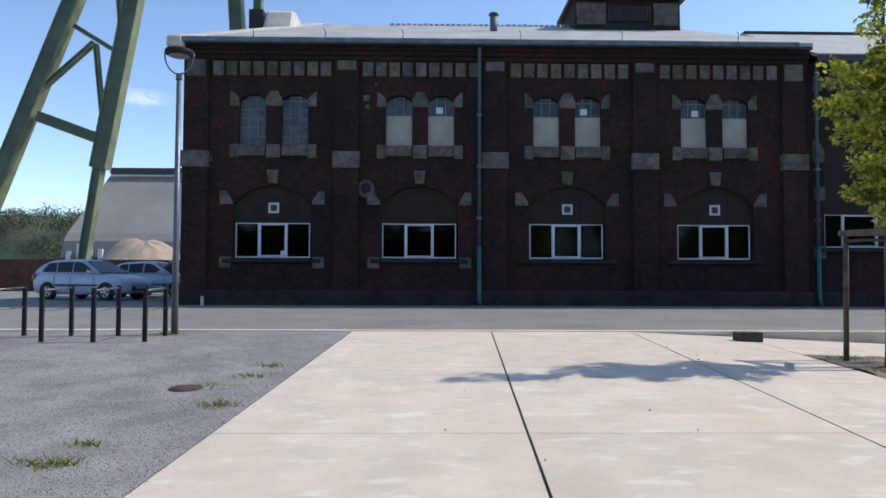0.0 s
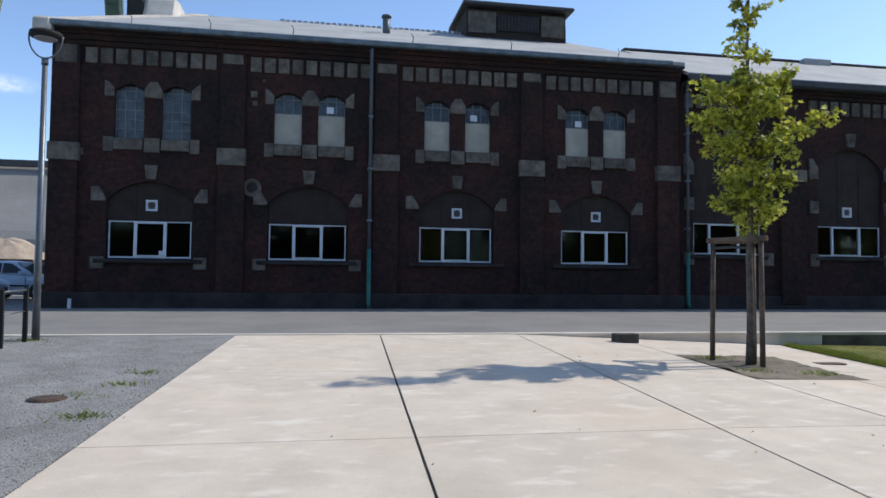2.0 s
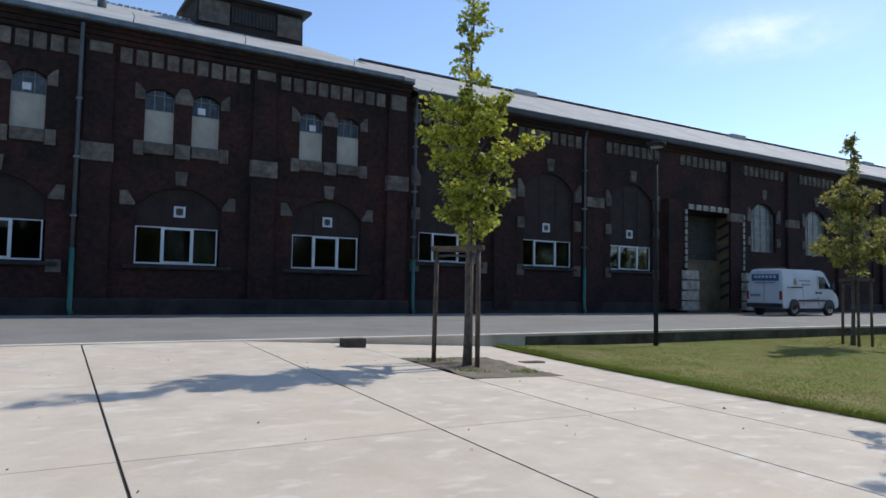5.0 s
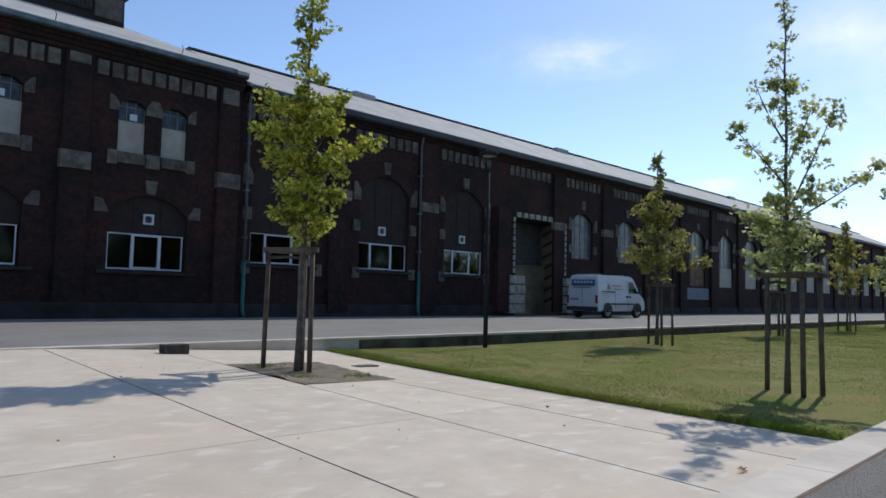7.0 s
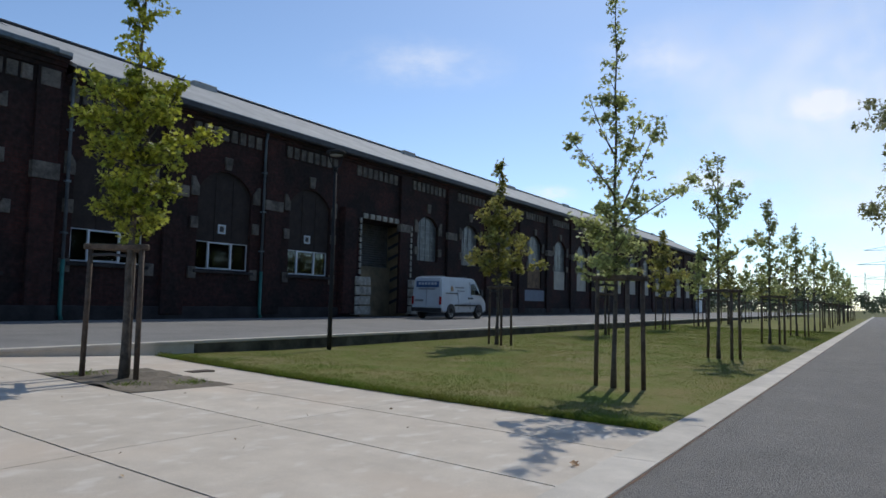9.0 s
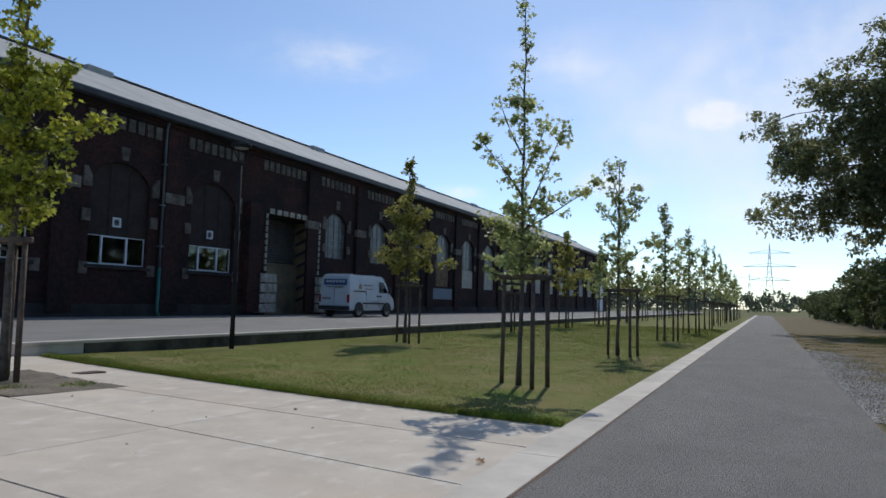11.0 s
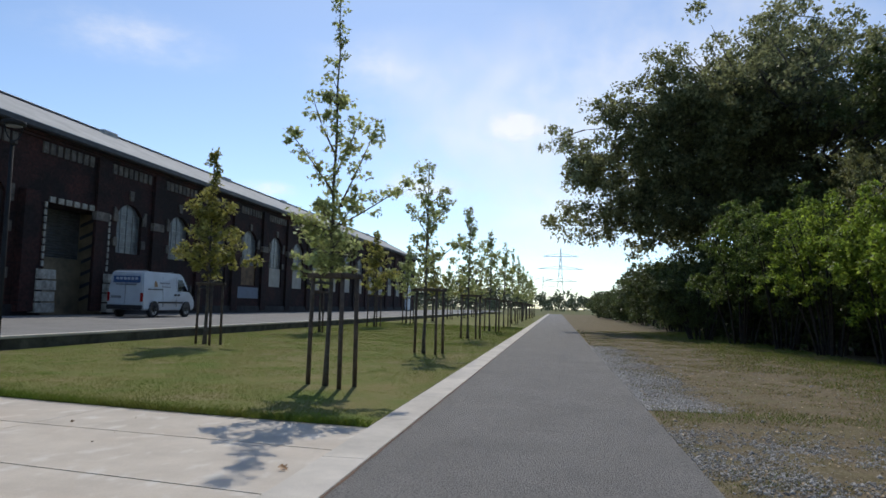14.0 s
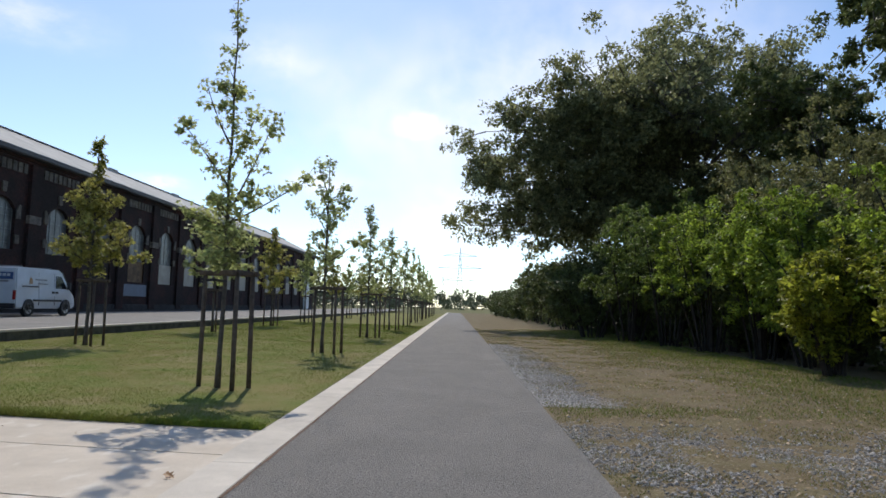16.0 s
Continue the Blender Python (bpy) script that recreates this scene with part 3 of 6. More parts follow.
prism(bm, [(-2.05 + 0.17 * math.cos(2 * math.pi * k / n), 4.05 + 0.17 * math.sin(2 * math.pi * k / n)) for k in range(n)], "y", WALL_Y - 0.02, WALL_Y + 0.012)
# a solid disc; the depth of the hole is only its dark colour
part("flue_hole", bm, M_DARK, ring_ob)
# small stones, stains of old fixings and notices on the wall
for x, z, s in ((-2.05, 6.98, 0.10), (-2.02, 6.70, 0.07), (-1.75, 7.42, 0.05), (-7.05, 5.0, 0.10)):
    block(hall, x - s, x + s, z - s, z + s, 0.03)
part("notice", boxed(-4.78, -4.62, WALL_Y + 0.145, WALL_Y + 0.15, 1.92, 2.06), M_WHITE, hall, "small white notice in the window")
for x, z in ((0.30, 6.62), (4.98, 6.60), (8.62, 6.58)):
    part("notice", boxed(x - 0.11, x + 0.11, WALL_Y + 0.10, WALL_Y + 0.147, z - 0.10, z + 0.10), M_WHITE, hall, "small white box in the old window")
# downpipes
def downpipe(x, top, parent, y=WALL_Y - 0.12, teal=2.15):
    p = part("downpipe", tubed([(x, y - 0.1, top), (x, y, top - 0.35), (x, y, teal)], 0.055), M_ZINC, parent, "zinc downpipe")
    part("standpipe", tubed([(x, y, teal + 0.05), (x, y, 0.52), (x + 0.03, y - 0.06, 0.36)], 0.068), M_TEAL, p, "teal plastic lower pipe")
    for z in (6.4, 4.75, 3.1):
        part("clip", boxed(x - 0.08, x + 0.08, y - 0.07, y + 0.13, z - 0.03, z + 0.03), M_GUTTER, p)


downpipe(1.57, 8.55, hall, WALL_Y - 0.26)
# roof with hipped ends
def slope(bm, pts, thick=0.12):
    vs = [bm.verts.new(Vector(p)) for p in pts]
    ws = [bm.verts.new(Vector(p) - Vector((0, 0, thick))) for p in pts]
    bm.faces.new(vs)
    bm.faces.new(ws[::-1])
    for k in range(len(vs)):
        bm.faces.new((vs[k], ws[k], ws[(k + 1) % len(vs)], vs[(k + 1) % len(vs)]))


EY, EZ, RY, RZ = WALL_Y - 0.30, 8.82, 27.6, 11.25
bm = bmesh.new()
slope(bm, [(HX0 - 0.25, EY, EZ), (HX1 + 0.05, EY, EZ), (9.5, RY, RZ), (-4.6, RY, RZ)])
slope(bm, [(HX1 + 0.05, EY, EZ), (HX1 + 0.05, 33, EZ), (9.5, RY, RZ)])
slope(bm, [(HX1 + 0.05, 33, EZ), (HX0 - 0.25, 33, EZ), (-4.6, RY, RZ), (9.5, RY, RZ)])
bmesh.ops.recalc_face_normals(bm, faces=bm.faces)
part("roof", bm, M_ROOF, hall, "pale grey felt roof with hipped ends")
bm = bmesh.new()
slope(bm, [(HX0 - 0.30, 33, EZ + 0.02), (HX0 - 0.30, EY, EZ + 0.02), (-4.6, RY, RZ + 0.03)])
slope(bm, [(HX0 - 0.30, EY - 0.01, EZ + 0.03), (HX0 + 0.35, EY - 0.01, EZ + 0.03), (-4.3, RY, RZ + 0.05), (-4.7, RY, RZ + 0.05)], 0.08)
bmesh.ops.recalc_face_normals(bm, faces=bm.faces)
part("hip_covering", bm, M_PALEROOF, hall, "white sheet covering on the hip")
part("corner_wrap", boxed(HX0 - 0.42, HX0 + 0.10, EY - 0.2, EY + 0.6, 8.42, 8.86, 0.08), M_PALEROOF, hall, "white sheeting wrapped round the eave corner")
bm = bmesh.new()
prism(bm, [(25.6, 9.6), (28.4, 9.6), (28.1, 11.35), (26.3, 11.35)], "x", -6.3, -5.1, 0.16)
part("roof_housing", bm, M_PALEROOF, hall, "pale box housing on the roof end")
part("louvre", boxed(-6.85, -6.32, 26.2, 26.6, 10.5, 11.3), M_PLINTH, hall)
bm = bmesh.new()
box(bm, HX0 - 0.28, HX1 - 0.45, EY - 0.16, EY + 0.02, EZ - 0.19, EZ - 0.01, 0.03)
part("gutter", bm, M_GUTTER, hall, "blue-grey zinc gutter")
part("fascia", boxed(HX0, HX1 + 0.06, EY + 0.03, WALL_Y - 0.01, EZ - 0.20, EZ - 0.13), M_ROOF_DARK, hall)
bm = bmesh.new()
for i in range(46):
    x = -1.6 + i * 0.22
    box(bm, x, x + 0.16, RY - 0.12, RY + 0.12, RZ - 0.06, RZ + 0.015 + rng.uniform(0, 0.03))
part("ridge_tiles", bm, M_ROOF, hall, "uneven ridge capping")
for x in (-5.7, -3.4, -0.9, 2.9, 6.2, 10.0):
    part("snow_hook", tubed([(x, EY + 0.25, EZ + 0.10), (x + 0.02, EY + 0.22, EZ + 0.30), (x - 0.05, EY + 0.15, EZ + 0.38)], 0.012, 5), M_STEEL, hall)
bm = bmesh.new()
tube(bm, [(2.32, 25.4, 10.0), (2.32, 25.4, 10.86)], 0.14, 14)
flue = part("roof_flue", bm, M_ZINC, hall, "zinc roof flue with a cap")
part("flue_cap", tubed([(2.32, 25.4, 10.86), (2.32, 25.4, 10.93)], [0.19, 0.17], 14), M_ZINC, flue)
# lantern on the ridge
bm = bmesh.new()
prism(bm, [(26.4, 10.4), (29.0, 10.4), (29.0, 11.93), (26.5, 11.93)], "x", 5.55, 9.6)
lantern = part("ridge_lantern", bm, M_INFILL, hall, "boarded ridge lantern with a dark louvre")
part("lantern_louvre", boxed(6.8, 8.45, 26.36, 26.44, 11.05, 11.65), M_ROOF_DARK, lantern)
for i in range(12):
    x = 6.85 + i * 0.135
    part("louvre_slat", boxed(x, x + 0.07, 26.32, 26.36, 11.07, 11.63), M_PLINTH, lantern)
for x0, x1 in ((5.6, 6.7), (8.55, 9.5)):
    part("lantern_board", boxed(x0, x1, 26.33, 26.45, 10.9, 11.75), M_STONE, lantern)
part("lantern_roof", boxed(5.35, 9.85, 26.1, 29.3, 11.94, 12.08, 0.03), M_ROOF_DARK, lantern)

# the long single-storey hall
LX0, LX1, LE = 12.30, 108.0, 8.15
longhall = empty("long_brick_hall", (60, WALL_Y, STREET_Z), "very long soot-dark brick hall with tall arched windows", "building")
PITCH = 4.85
CENTRES = [14.15 + PITCH * k for k in range(19)]
bm = bmesh.new()
ops = []
for k, c in enumerate(CENTRES):
    if k == 3:
        ops.append((27.55, 31.75, STREET_Z, 5.25, 5.25))
    elif k < 3:
        ops.append((c - 1.36, c + 1.30, 2.20, 5.35, 6.12))
    elif k in (4, 5):
        ops.append((c - 1.05, c + 1.05, 3.45, 5.45, 6.0))
    else:
        ops.append((c - 1.20, c + 1.20, 2.30, 5.60, 6.25))
pierced_band(bm, LX0, LX1, 0.1, LE, ops, WALL_Y + 0.02, 0.45)
part("wall", bm, M_BRICK, longhall)
for dims in ((LX1 - 0.4, LX1, WALL_Y + 0.47, 33), (LX0, LX1 - 0.4, 32.6, 33)):
    part("wall", boxed(*dims, 0.1, LE), M_BRICK, longhall)
# added near-black backing behind the long hall's windows, unlit by colour
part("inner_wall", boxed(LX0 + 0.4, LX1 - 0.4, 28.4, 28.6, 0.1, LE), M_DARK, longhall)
part("plinth", boxed(LX0, 27.3, WALL_Y - 0.08, WALL_Y + 0.018, 0.2, 0.80, 0.02), M_PLINTH, longhall)
part("plinth", boxed(32.0, LX1, WALL_Y - 0.08, WALL_Y + 0.018, 0.2, 0.80, 0.02), M_PLINTH, longhall)
bm = bmesh.new()
for k in range(2):
    box(bm, LX0 + 0.01, LX1, WALL_Y - 0.05 - 0.07 * k, WALL_Y + 0.018, 7.9 + 0.13 * k, 8.02 + 0.13 * k)
part("cornice", bm, M_BRICK, longhall)
for k, c in enumerate(CENTRES):
    xp = c + PITCH / 2
    if k != 2 and k < 18:
        part("pilaster", boxed(xp - 0.48, xp + 0.48, WALL_Y - 0.14, WALL_Y + 0.015, 0.5, 7.88, 0.015), M_BRICK, longhall)
        block(longhall, xp - 0.51, xp + 0.51, 4.86, 5.28, 0.18)
    if k == 2:
        bm = bmesh.new()
        box(bm, xp - 0.45, xp + 0.45, WALL_Y - 0.35, WALL_Y + 0.015, 0.5, 5.6, 0.015)
        part("pilaster", bm, M_BRICK, longhall)
    if k < 12:
        n = 8
        for i in range(n):
            x = c - 1.75 + 3.5 * (i + 0.5) / n
            block(longhall, x - 0.15, x + 0.15, 7.34, 7.83, 0.05)
    if k != 3:
        stone(longhall, [(c - 0.14, 6.2), (c + 0.14, 6.2), (c + 0.20, 6.70), (c - 0.20, 6.70)], 0.06)
        wv = 1.36 if k < 3 else (1.05 if k in (4, 5) else 1.20)
        for s in (-1, 1):
            stone(longhall, [(c + s * (wv + 0.0), 5.0), (c + s * (wv + 0.36), 5.0), (c + s * (wv + 0.36), 5.72), (c + s * (wv + 0.20), 5.72), (c + s * wv, 5.38)][::s])
            x0, x1 = sorted((c + s * wv, c + s * (wv + 0.34)))
            block(longhall, x0, x1, 3.76, 4.20)
    if k < 3:
        pts = arch_points(c - 1.36, c + 1.30, 5.35, 6.12)
        bm = bmesh.new()
        prism(bm, [(c - 1.36, 3.32)] + pts + [(c + 1.30, 3.32)], "y", WALL_Y + 0.14, WALL_Y + 0.32)
        filled = part("arch_infill", bm, M_INFILL, longhall, "dark rendered infill under the arch")
        for q in (-0.45, 0.42):
            part("seam", boxed(c + q - 0.02, c + q + 0.02, WALL_Y + 0.12, WALL_Y + 0.139, 3.33, 5.85), M_INFILL, filled)
        framed_window(longhall, c - 1.30, c + 1.26, 2.24, 3.31, (c - 0.72, c + 0.46), WALL_Y + 0.18, 0.027)
        part("sill", boxed(c - 1.5, c + 1.45, WALL_Y - 0.10, WALL_Y + 0.2, 2.08, 2.195, 0.015), M_PLINTH, longhall)
        block(longhall, c - 1.72, c - 1.36, 1.86, 2.30)
        block(longhall, c + 1.32, c + 1.68, 1.86, 2.30)
        if k:
            vent_box(longhall, c - 0.10, 3.84, 0.36, WALL_Y + 0.14)
    elif k in (4, 5):
        lattice(longhall, c - 1.05, c + 1.05, 3.45, 5.45, 6.0, WALL_Y + 0.2, 4, 6, M_PALEGLASS)
    elif k != 3:
        lattice(longhall, c - 1.20, c + 1.20, 3.75, 5.60, 6.25, WALL_Y + 0.2, 4, 5, M_PALEGLASS)
        board, tone = (M_INFILL, "dark") if k == 6 else (M_TAN, "brown") if k == 7 else (M_BLIND, "pale")
        part("infill_panel", boxed(c - 1.20, c + 1.20, WALL_Y + 0.12, WALL_Y + 0.2, 2.30, 3.74), board, longhall, tone + " board closing the lower window")
downpipe(12.52, 8.2, longhall, WALL_Y - 0.1, 2.2)
downpipe(20.85, 8.1, longhall, WALL_Y - 0.1, 2.2)
part("banner", boxed(46.2, 49.7, WALL_Y - 0.05, WALL_Y + 0.015, 1.35, 2.15), M_BANNER, longhall, "pale blue banner on the wall")
part("end_door", boxed(101.2, 104.5, WALL_Y - 0.2, WALL_Y + 0.015, 0.4, 5.2), M_WHITE, longhall, "tall white sliding door")
# loading gate with a deep reveal
gate = part("loading_gate", boxed(27.56, 31.74, WALL_Y + 1.55, WALL_Y + 1.65, 0.2, 5.3), M_SHUTTER, longhall, "deep loading gate with a roller shutter")
for i in range(26):
    z = 2.0 + i * 0.125
    part("shutter_slat", prismed([(WALL_Y + 1.55, z), (WALL_Y + 1.50, z + 0.03), (WALL_Y + 1.50, z + 0.07), (WALL_Y + 1.55, z + 0.10)], "x", 27.62, 31.70), M_SHUTTER, gate)
part("gate_board", boxed(29.05, 31.6, WALL_Y + 1.2, WALL_Y + 1.28, 0.3, 2.95), M_BEIGE, gate, "upright beige board")
part("reveal", boxed(31.755, 31.95, WALL_Y + 0.47, WALL_Y + 1.6, 0.2, 5.25), M_BEIGE, gate, "beige gate jamb with dark slanting stripes")
part("reveal", boxed(27.35, 27.545, WALL_Y + 0.47, WALL_Y + 1.6, 0.2, 5.25), M_BEIGE, gate)
part("lintel", boxed(27.35, 31.95, WALL_Y + 0.48, WALL_Y + 1.6, 5.26, 5.45), M_INFILL, gate)
part("reveal", boxed(31.738, 31.749, WALL_Y + 0.03, WALL_Y + 1.5, 0.35, 5.2), M_BEIGE, gate)
for i in range(7):
    z = 0.9 + i * 0.62
    bm = bmesh.new()
    prism(bm, [(WALL_Y + 0.06, z + 0.55), (WALL_Y + 0.06, z + 0.72), (WALL_Y + 1.48, z + 0.12), (WALL_Y + 1.48, z - 0.05)], "x", 31.728, 31.737)
    part("stripe", bm, M_ROOF_DARK, gate)
for i in range(8):
    x = 27.62 + i * 0.53
    part("painted_block", boxed(x, x + 0.36, WALL_Y - 0.05, WALL_Y + 0.018, 5.27, 5.52, 0.01), M_WHITEWASH, gate)
for i in range(9):
    z = 2.45 + i * 0.32
    for x in (27.42, 31.82):
        part("painted_block", boxed(x - 0.07, x + 0.09, WALL_Y - 0.05, WALL_Y + 0.018, z, z + 0.24, 0.01), M_WHITEWASH, gate)
for i in range(4):
    z = 0.45 + i * 0.48
    for x0, x1 in ((26.7, 27.9), (31.45, 32.4)):
        part("painted_block", boxed(x0, x1 - 0.05 * (i % 2), WALL_Y - 0.42, WALL_Y - 0.01, z, z + 0.42, 0.02), M_WHITEWASH, gate, "whitewashed guard stone")
# roof of the long hall
bm = bmesh.new()
slope(bm, [(LX0 + 0.08, WALL_Y - 0.45, 8.44), (LX1 + 0.3, WALL_Y - 0.45, 8.44), (LX1 + 0.3, 27.3, 10.95), (LX0 + 0.08, 27.3, 10.95)])
slope(bm, [(LX0 + 0.08, 27.3, 10.95), (LX1 + 0.3, 27.3, 10.95), (LX1 + 0.3, 33.5, 8.4), (LX0 + 0.08, 33.5, 8.4)])
bmesh.ops.recalc_face_normals(bm, faces=bm.faces)
part("roof", bm, M_ROOF, longhall, "long pale grey felt roof")
part("gable", prismed([(WALL_Y, 8.0), (33, 8.0), (27.3, 10.8)], "x", LX1 - 0.35, LX1 - 0.05), M_BRICK, longhall)
part("gable", prismed([(WALL_Y + 0.2, 8.2), (33, 8.2), (27.3, 10.8)], "x", LX0 + 0.1, LX0 + 0.4), M_BRICK, longhall)
part("eave_board", boxed(LX0 + 0.09, LX1 + 0.3, WALL_Y - 0.47, WALL_Y - 0.40, 8.20, 8.40), M_ROOF_DARK, longhall)
part("soffit", boxed(LX0 + 0.09, LX1 + 0.3, WALL_Y - 0.40, WALL_Y + 0.3, 8.16, 8.20), M_ROOF_DARK, longhall)
part("ridge_cap", boxed(LX0 + 0.1, LX1 + 0.3, 27.1, 27.5, 10.9, 11.0, 0.02), M_ROOF_DARK, longhall)
for i, x in enumerate((20.5, 37, 52, 64, 80, 95)):
    part("roof_hatch", boxed(x, x + 1.3, 26.7, 27.08, 10.5, 10.97, 0.03), M_ROOF, longhall)

# ---- plants ----
nprng = np.random.default_rng(11)


def mesh_of(name, verts, faces, material, smooth=False):
    """A mesh from arrays: verts (n, 3) and faces (m, k), all with k corners."""
    me = bpy.data.meshes.new(name)
    m, k = faces.shape
    me.vertices.add(len(verts))
    me.vertices.foreach_set("co", np.ascontiguousarray(verts, dtype=np.float32).ravel())
    me.loops.add(m * k)
    me.loops.foreach_set("vertex_index", np.ascontiguousarray(faces, dtype=np.int32).ravel())
    me.polygons.add(m)
    me.polygons.foreach_set("loop_start", np.arange(0, m * k, k, dtype=np.int32))
    if smooth:
        me.polygons.foreach_set("use_smooth", np.ones(m, dtype=bool))
    me.update(calc_edges=True)
    me.validate()
    me.materials.append(material)
    return me


LOBED = np.array([(0, 0, 0), (0.34, 0.10, 0.06), (0.22, 0.34, 0.03), (0.52, 0.58, 0.10), (0.16, 0.62, 0.02), (0, 1.05, -0.06), (-0.16, 0.62, 0.02), (-0.52, 0.58, 0.10), (-0.22, 0.34, 0.03), (-0.34, 0.10, 0.06)])
LOBED_F = np.array([(0, 1, 2), (0, 2, 4), (2, 3, 4), (0, 4, 5), (0, 5, 6), (0, 6, 8), (6, 7, 8), (0, 8, 9)])
OVAL = np.array([(0, 0, 0), (0.30, 0.40, 0.08), (0, 1.0, -0.05), (-0.30, 0.40, 0.08)])
OVAL_F = np.array([(0, 1, 2), (0, 2, 3)])


def leaf_arrays(places, sizes, shape, shape_f, flat=0.5):
    """Leaves at the places, each turned its own way; flat: how far they tend to lie level."""
    n = len(places)
    yaw = nprng.uniform(0, 2 * np.pi, n)
    tilt = nprng.normal(0.15, 1.0 - flat * 0.6, n)
    roll = nprng.normal(0, 0.9 - flat * 0.5, n)
    cy, sy, ct, st, cr, sr = np.cos(yaw), np.sin(yaw), np.cos(tilt), np.sin(tilt), np.cos(roll), np.sin(roll)
    p = shape[None] * sizes[:, None, None]
    x, y, z = p[..., 0], p[..., 1], p[..., 2]
    x, z = x * cr[:, None] + z * sr[:, None], -x * sr[:, None] + z * cr[:, None]
    y, z = y * ct[:, None] + z * st[:, None], -y * st[:, None] + z * ct[:, None]
    x, y = x * cy[:, None] - y * sy[:, None], x * sy[:, None] + y * cy[:, None]
    v = np.stack([x, y, z], -1) + places[:, None]
    f = shape_f[None] + (np.arange(n) * len(shape))[:, None, None]
    return v.reshape(-1, 3), f.reshape(-1, 3)


def crown_mesh(name, clumps, per, size, shape, shape_f, material, flat=0.5):
    """clumps: rows of x, y, z, radius. Leaves sit thicker towards the outside of each clump."""
    c = np.array(clumps)
    n = np.maximum(3, (per * nprng.uniform(0.6, 1.4, len(c)))).astype(int)
    idx = np.repeat(np.arange(len(c)), n)
    d = nprng.normal(0, 1, (len(idx), 3))
    d /= np.linalg.norm(d, axis=1)[:, None]
    r = nprng.uniform(0.15, 1.0, len(idx)) ** 0.6
    d[:, 2] *= 0.75
    places = c[idx, :3] + d * (r * c[idx, 3])[:, None]
    v, f = leaf_arrays(places, size * nprng.uniform(0.6, 1.25, len(idx)), shape, shape_f, flat)
    return mesh_of(name, v, f, material)


def bend(a, b, sag, n=5):
    a, b = Vector(a), Vector(b)
    off = Vector((rng.uniform(-1, 1), rng.uniform(-1, 1), 0)) * (b - a).length * 0.06
    return [a.lerp(b, i / n) + (Vector((0, 0, sag)) + off) * math.sin(math.pi * i / n) for i in range(n + 1)]


def leaf_mat(name, base, other, trans=0.45, spread=0.45, spec=0.35):
    return mat(name, base, 0.55, vary=0.2, scale=1.3, bump=0.0, second=other, per_island=spread, spec=spec, trans=trans)


M_MAPLE = leaf_mat("maple_leaf", (0.47, 0.465, 0.065), (0.22, 0.27, 0.04), 0.40, 0.6)
M_MAPLE_PALE = leaf_mat("dull_maple_leaf", (0.47, 0.50, 0.21), (0.31, 0.35, 0.14), 0.6, 0.5)
M_MAPLE_GOLD = leaf_mat("yellowing_maple_leaf", (0.40, 0.36, 0.10), (0.24, 0.25, 0.07), 0.5, 0.5)
M_PLANE = leaf_mat("dark_tree_leaf", (0.29, 0.295, 0.14), (0.185, 0.20, 0.095), 0.58)
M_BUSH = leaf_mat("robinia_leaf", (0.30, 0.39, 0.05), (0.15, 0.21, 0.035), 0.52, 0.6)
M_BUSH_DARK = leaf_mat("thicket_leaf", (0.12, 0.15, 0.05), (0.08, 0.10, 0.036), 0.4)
# the robinia leaf again, with the shade of the farther bushes in its colour
M_BUSH_SHADED = leaf_mat("shaded_robinia_leaf", (0.17, 0.23, 0.05), (0.095, 0.135, 0.035), 0.48, 0.55)
M_YELLOW = leaf_mat("yellow_green_leaf", (0.37, 0.38, 0.045), (0.16, 0.20, 0.035), 0.5, 0.65)
M_OLIVE = leaf_mat("olive_thicket_leaf", (0.23, 0.23, 0.09), (0.14, 0.15, 0.06), 0.48)
M_BARK = mat("grey_bark", (0.13, 0.11, 0.09), 0.9, vary=0.25, scale=8, bump=0.6, bump_scale=40)
# darker than the bark above: the shade inside the bushes is in this colour
M_TWIG = mat("shade_dark_stem", (0.045, 0.036, 0.028), 0.9, vary=0.25, scale=8, bump=0.4, bump_scale=40)
M_STAKE = mat("weathered_stake_wood", (0.13, 0.095, 0.07), 0.85, vary=0.25, scale=6, bump=0.4, bump_scale=50, per_object=0.15)
# distant leaves: aerial haze is mixed into both colours, palest in the second
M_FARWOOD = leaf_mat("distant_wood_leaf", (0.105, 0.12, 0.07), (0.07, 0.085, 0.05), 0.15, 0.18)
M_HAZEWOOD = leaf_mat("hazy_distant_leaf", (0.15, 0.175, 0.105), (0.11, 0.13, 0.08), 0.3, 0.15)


def ground_z(x, y):
    if x < lawn_x(max(y, KERB_Y1)):
        return plaza_z(x, y)
    return lawn_h(x, y)


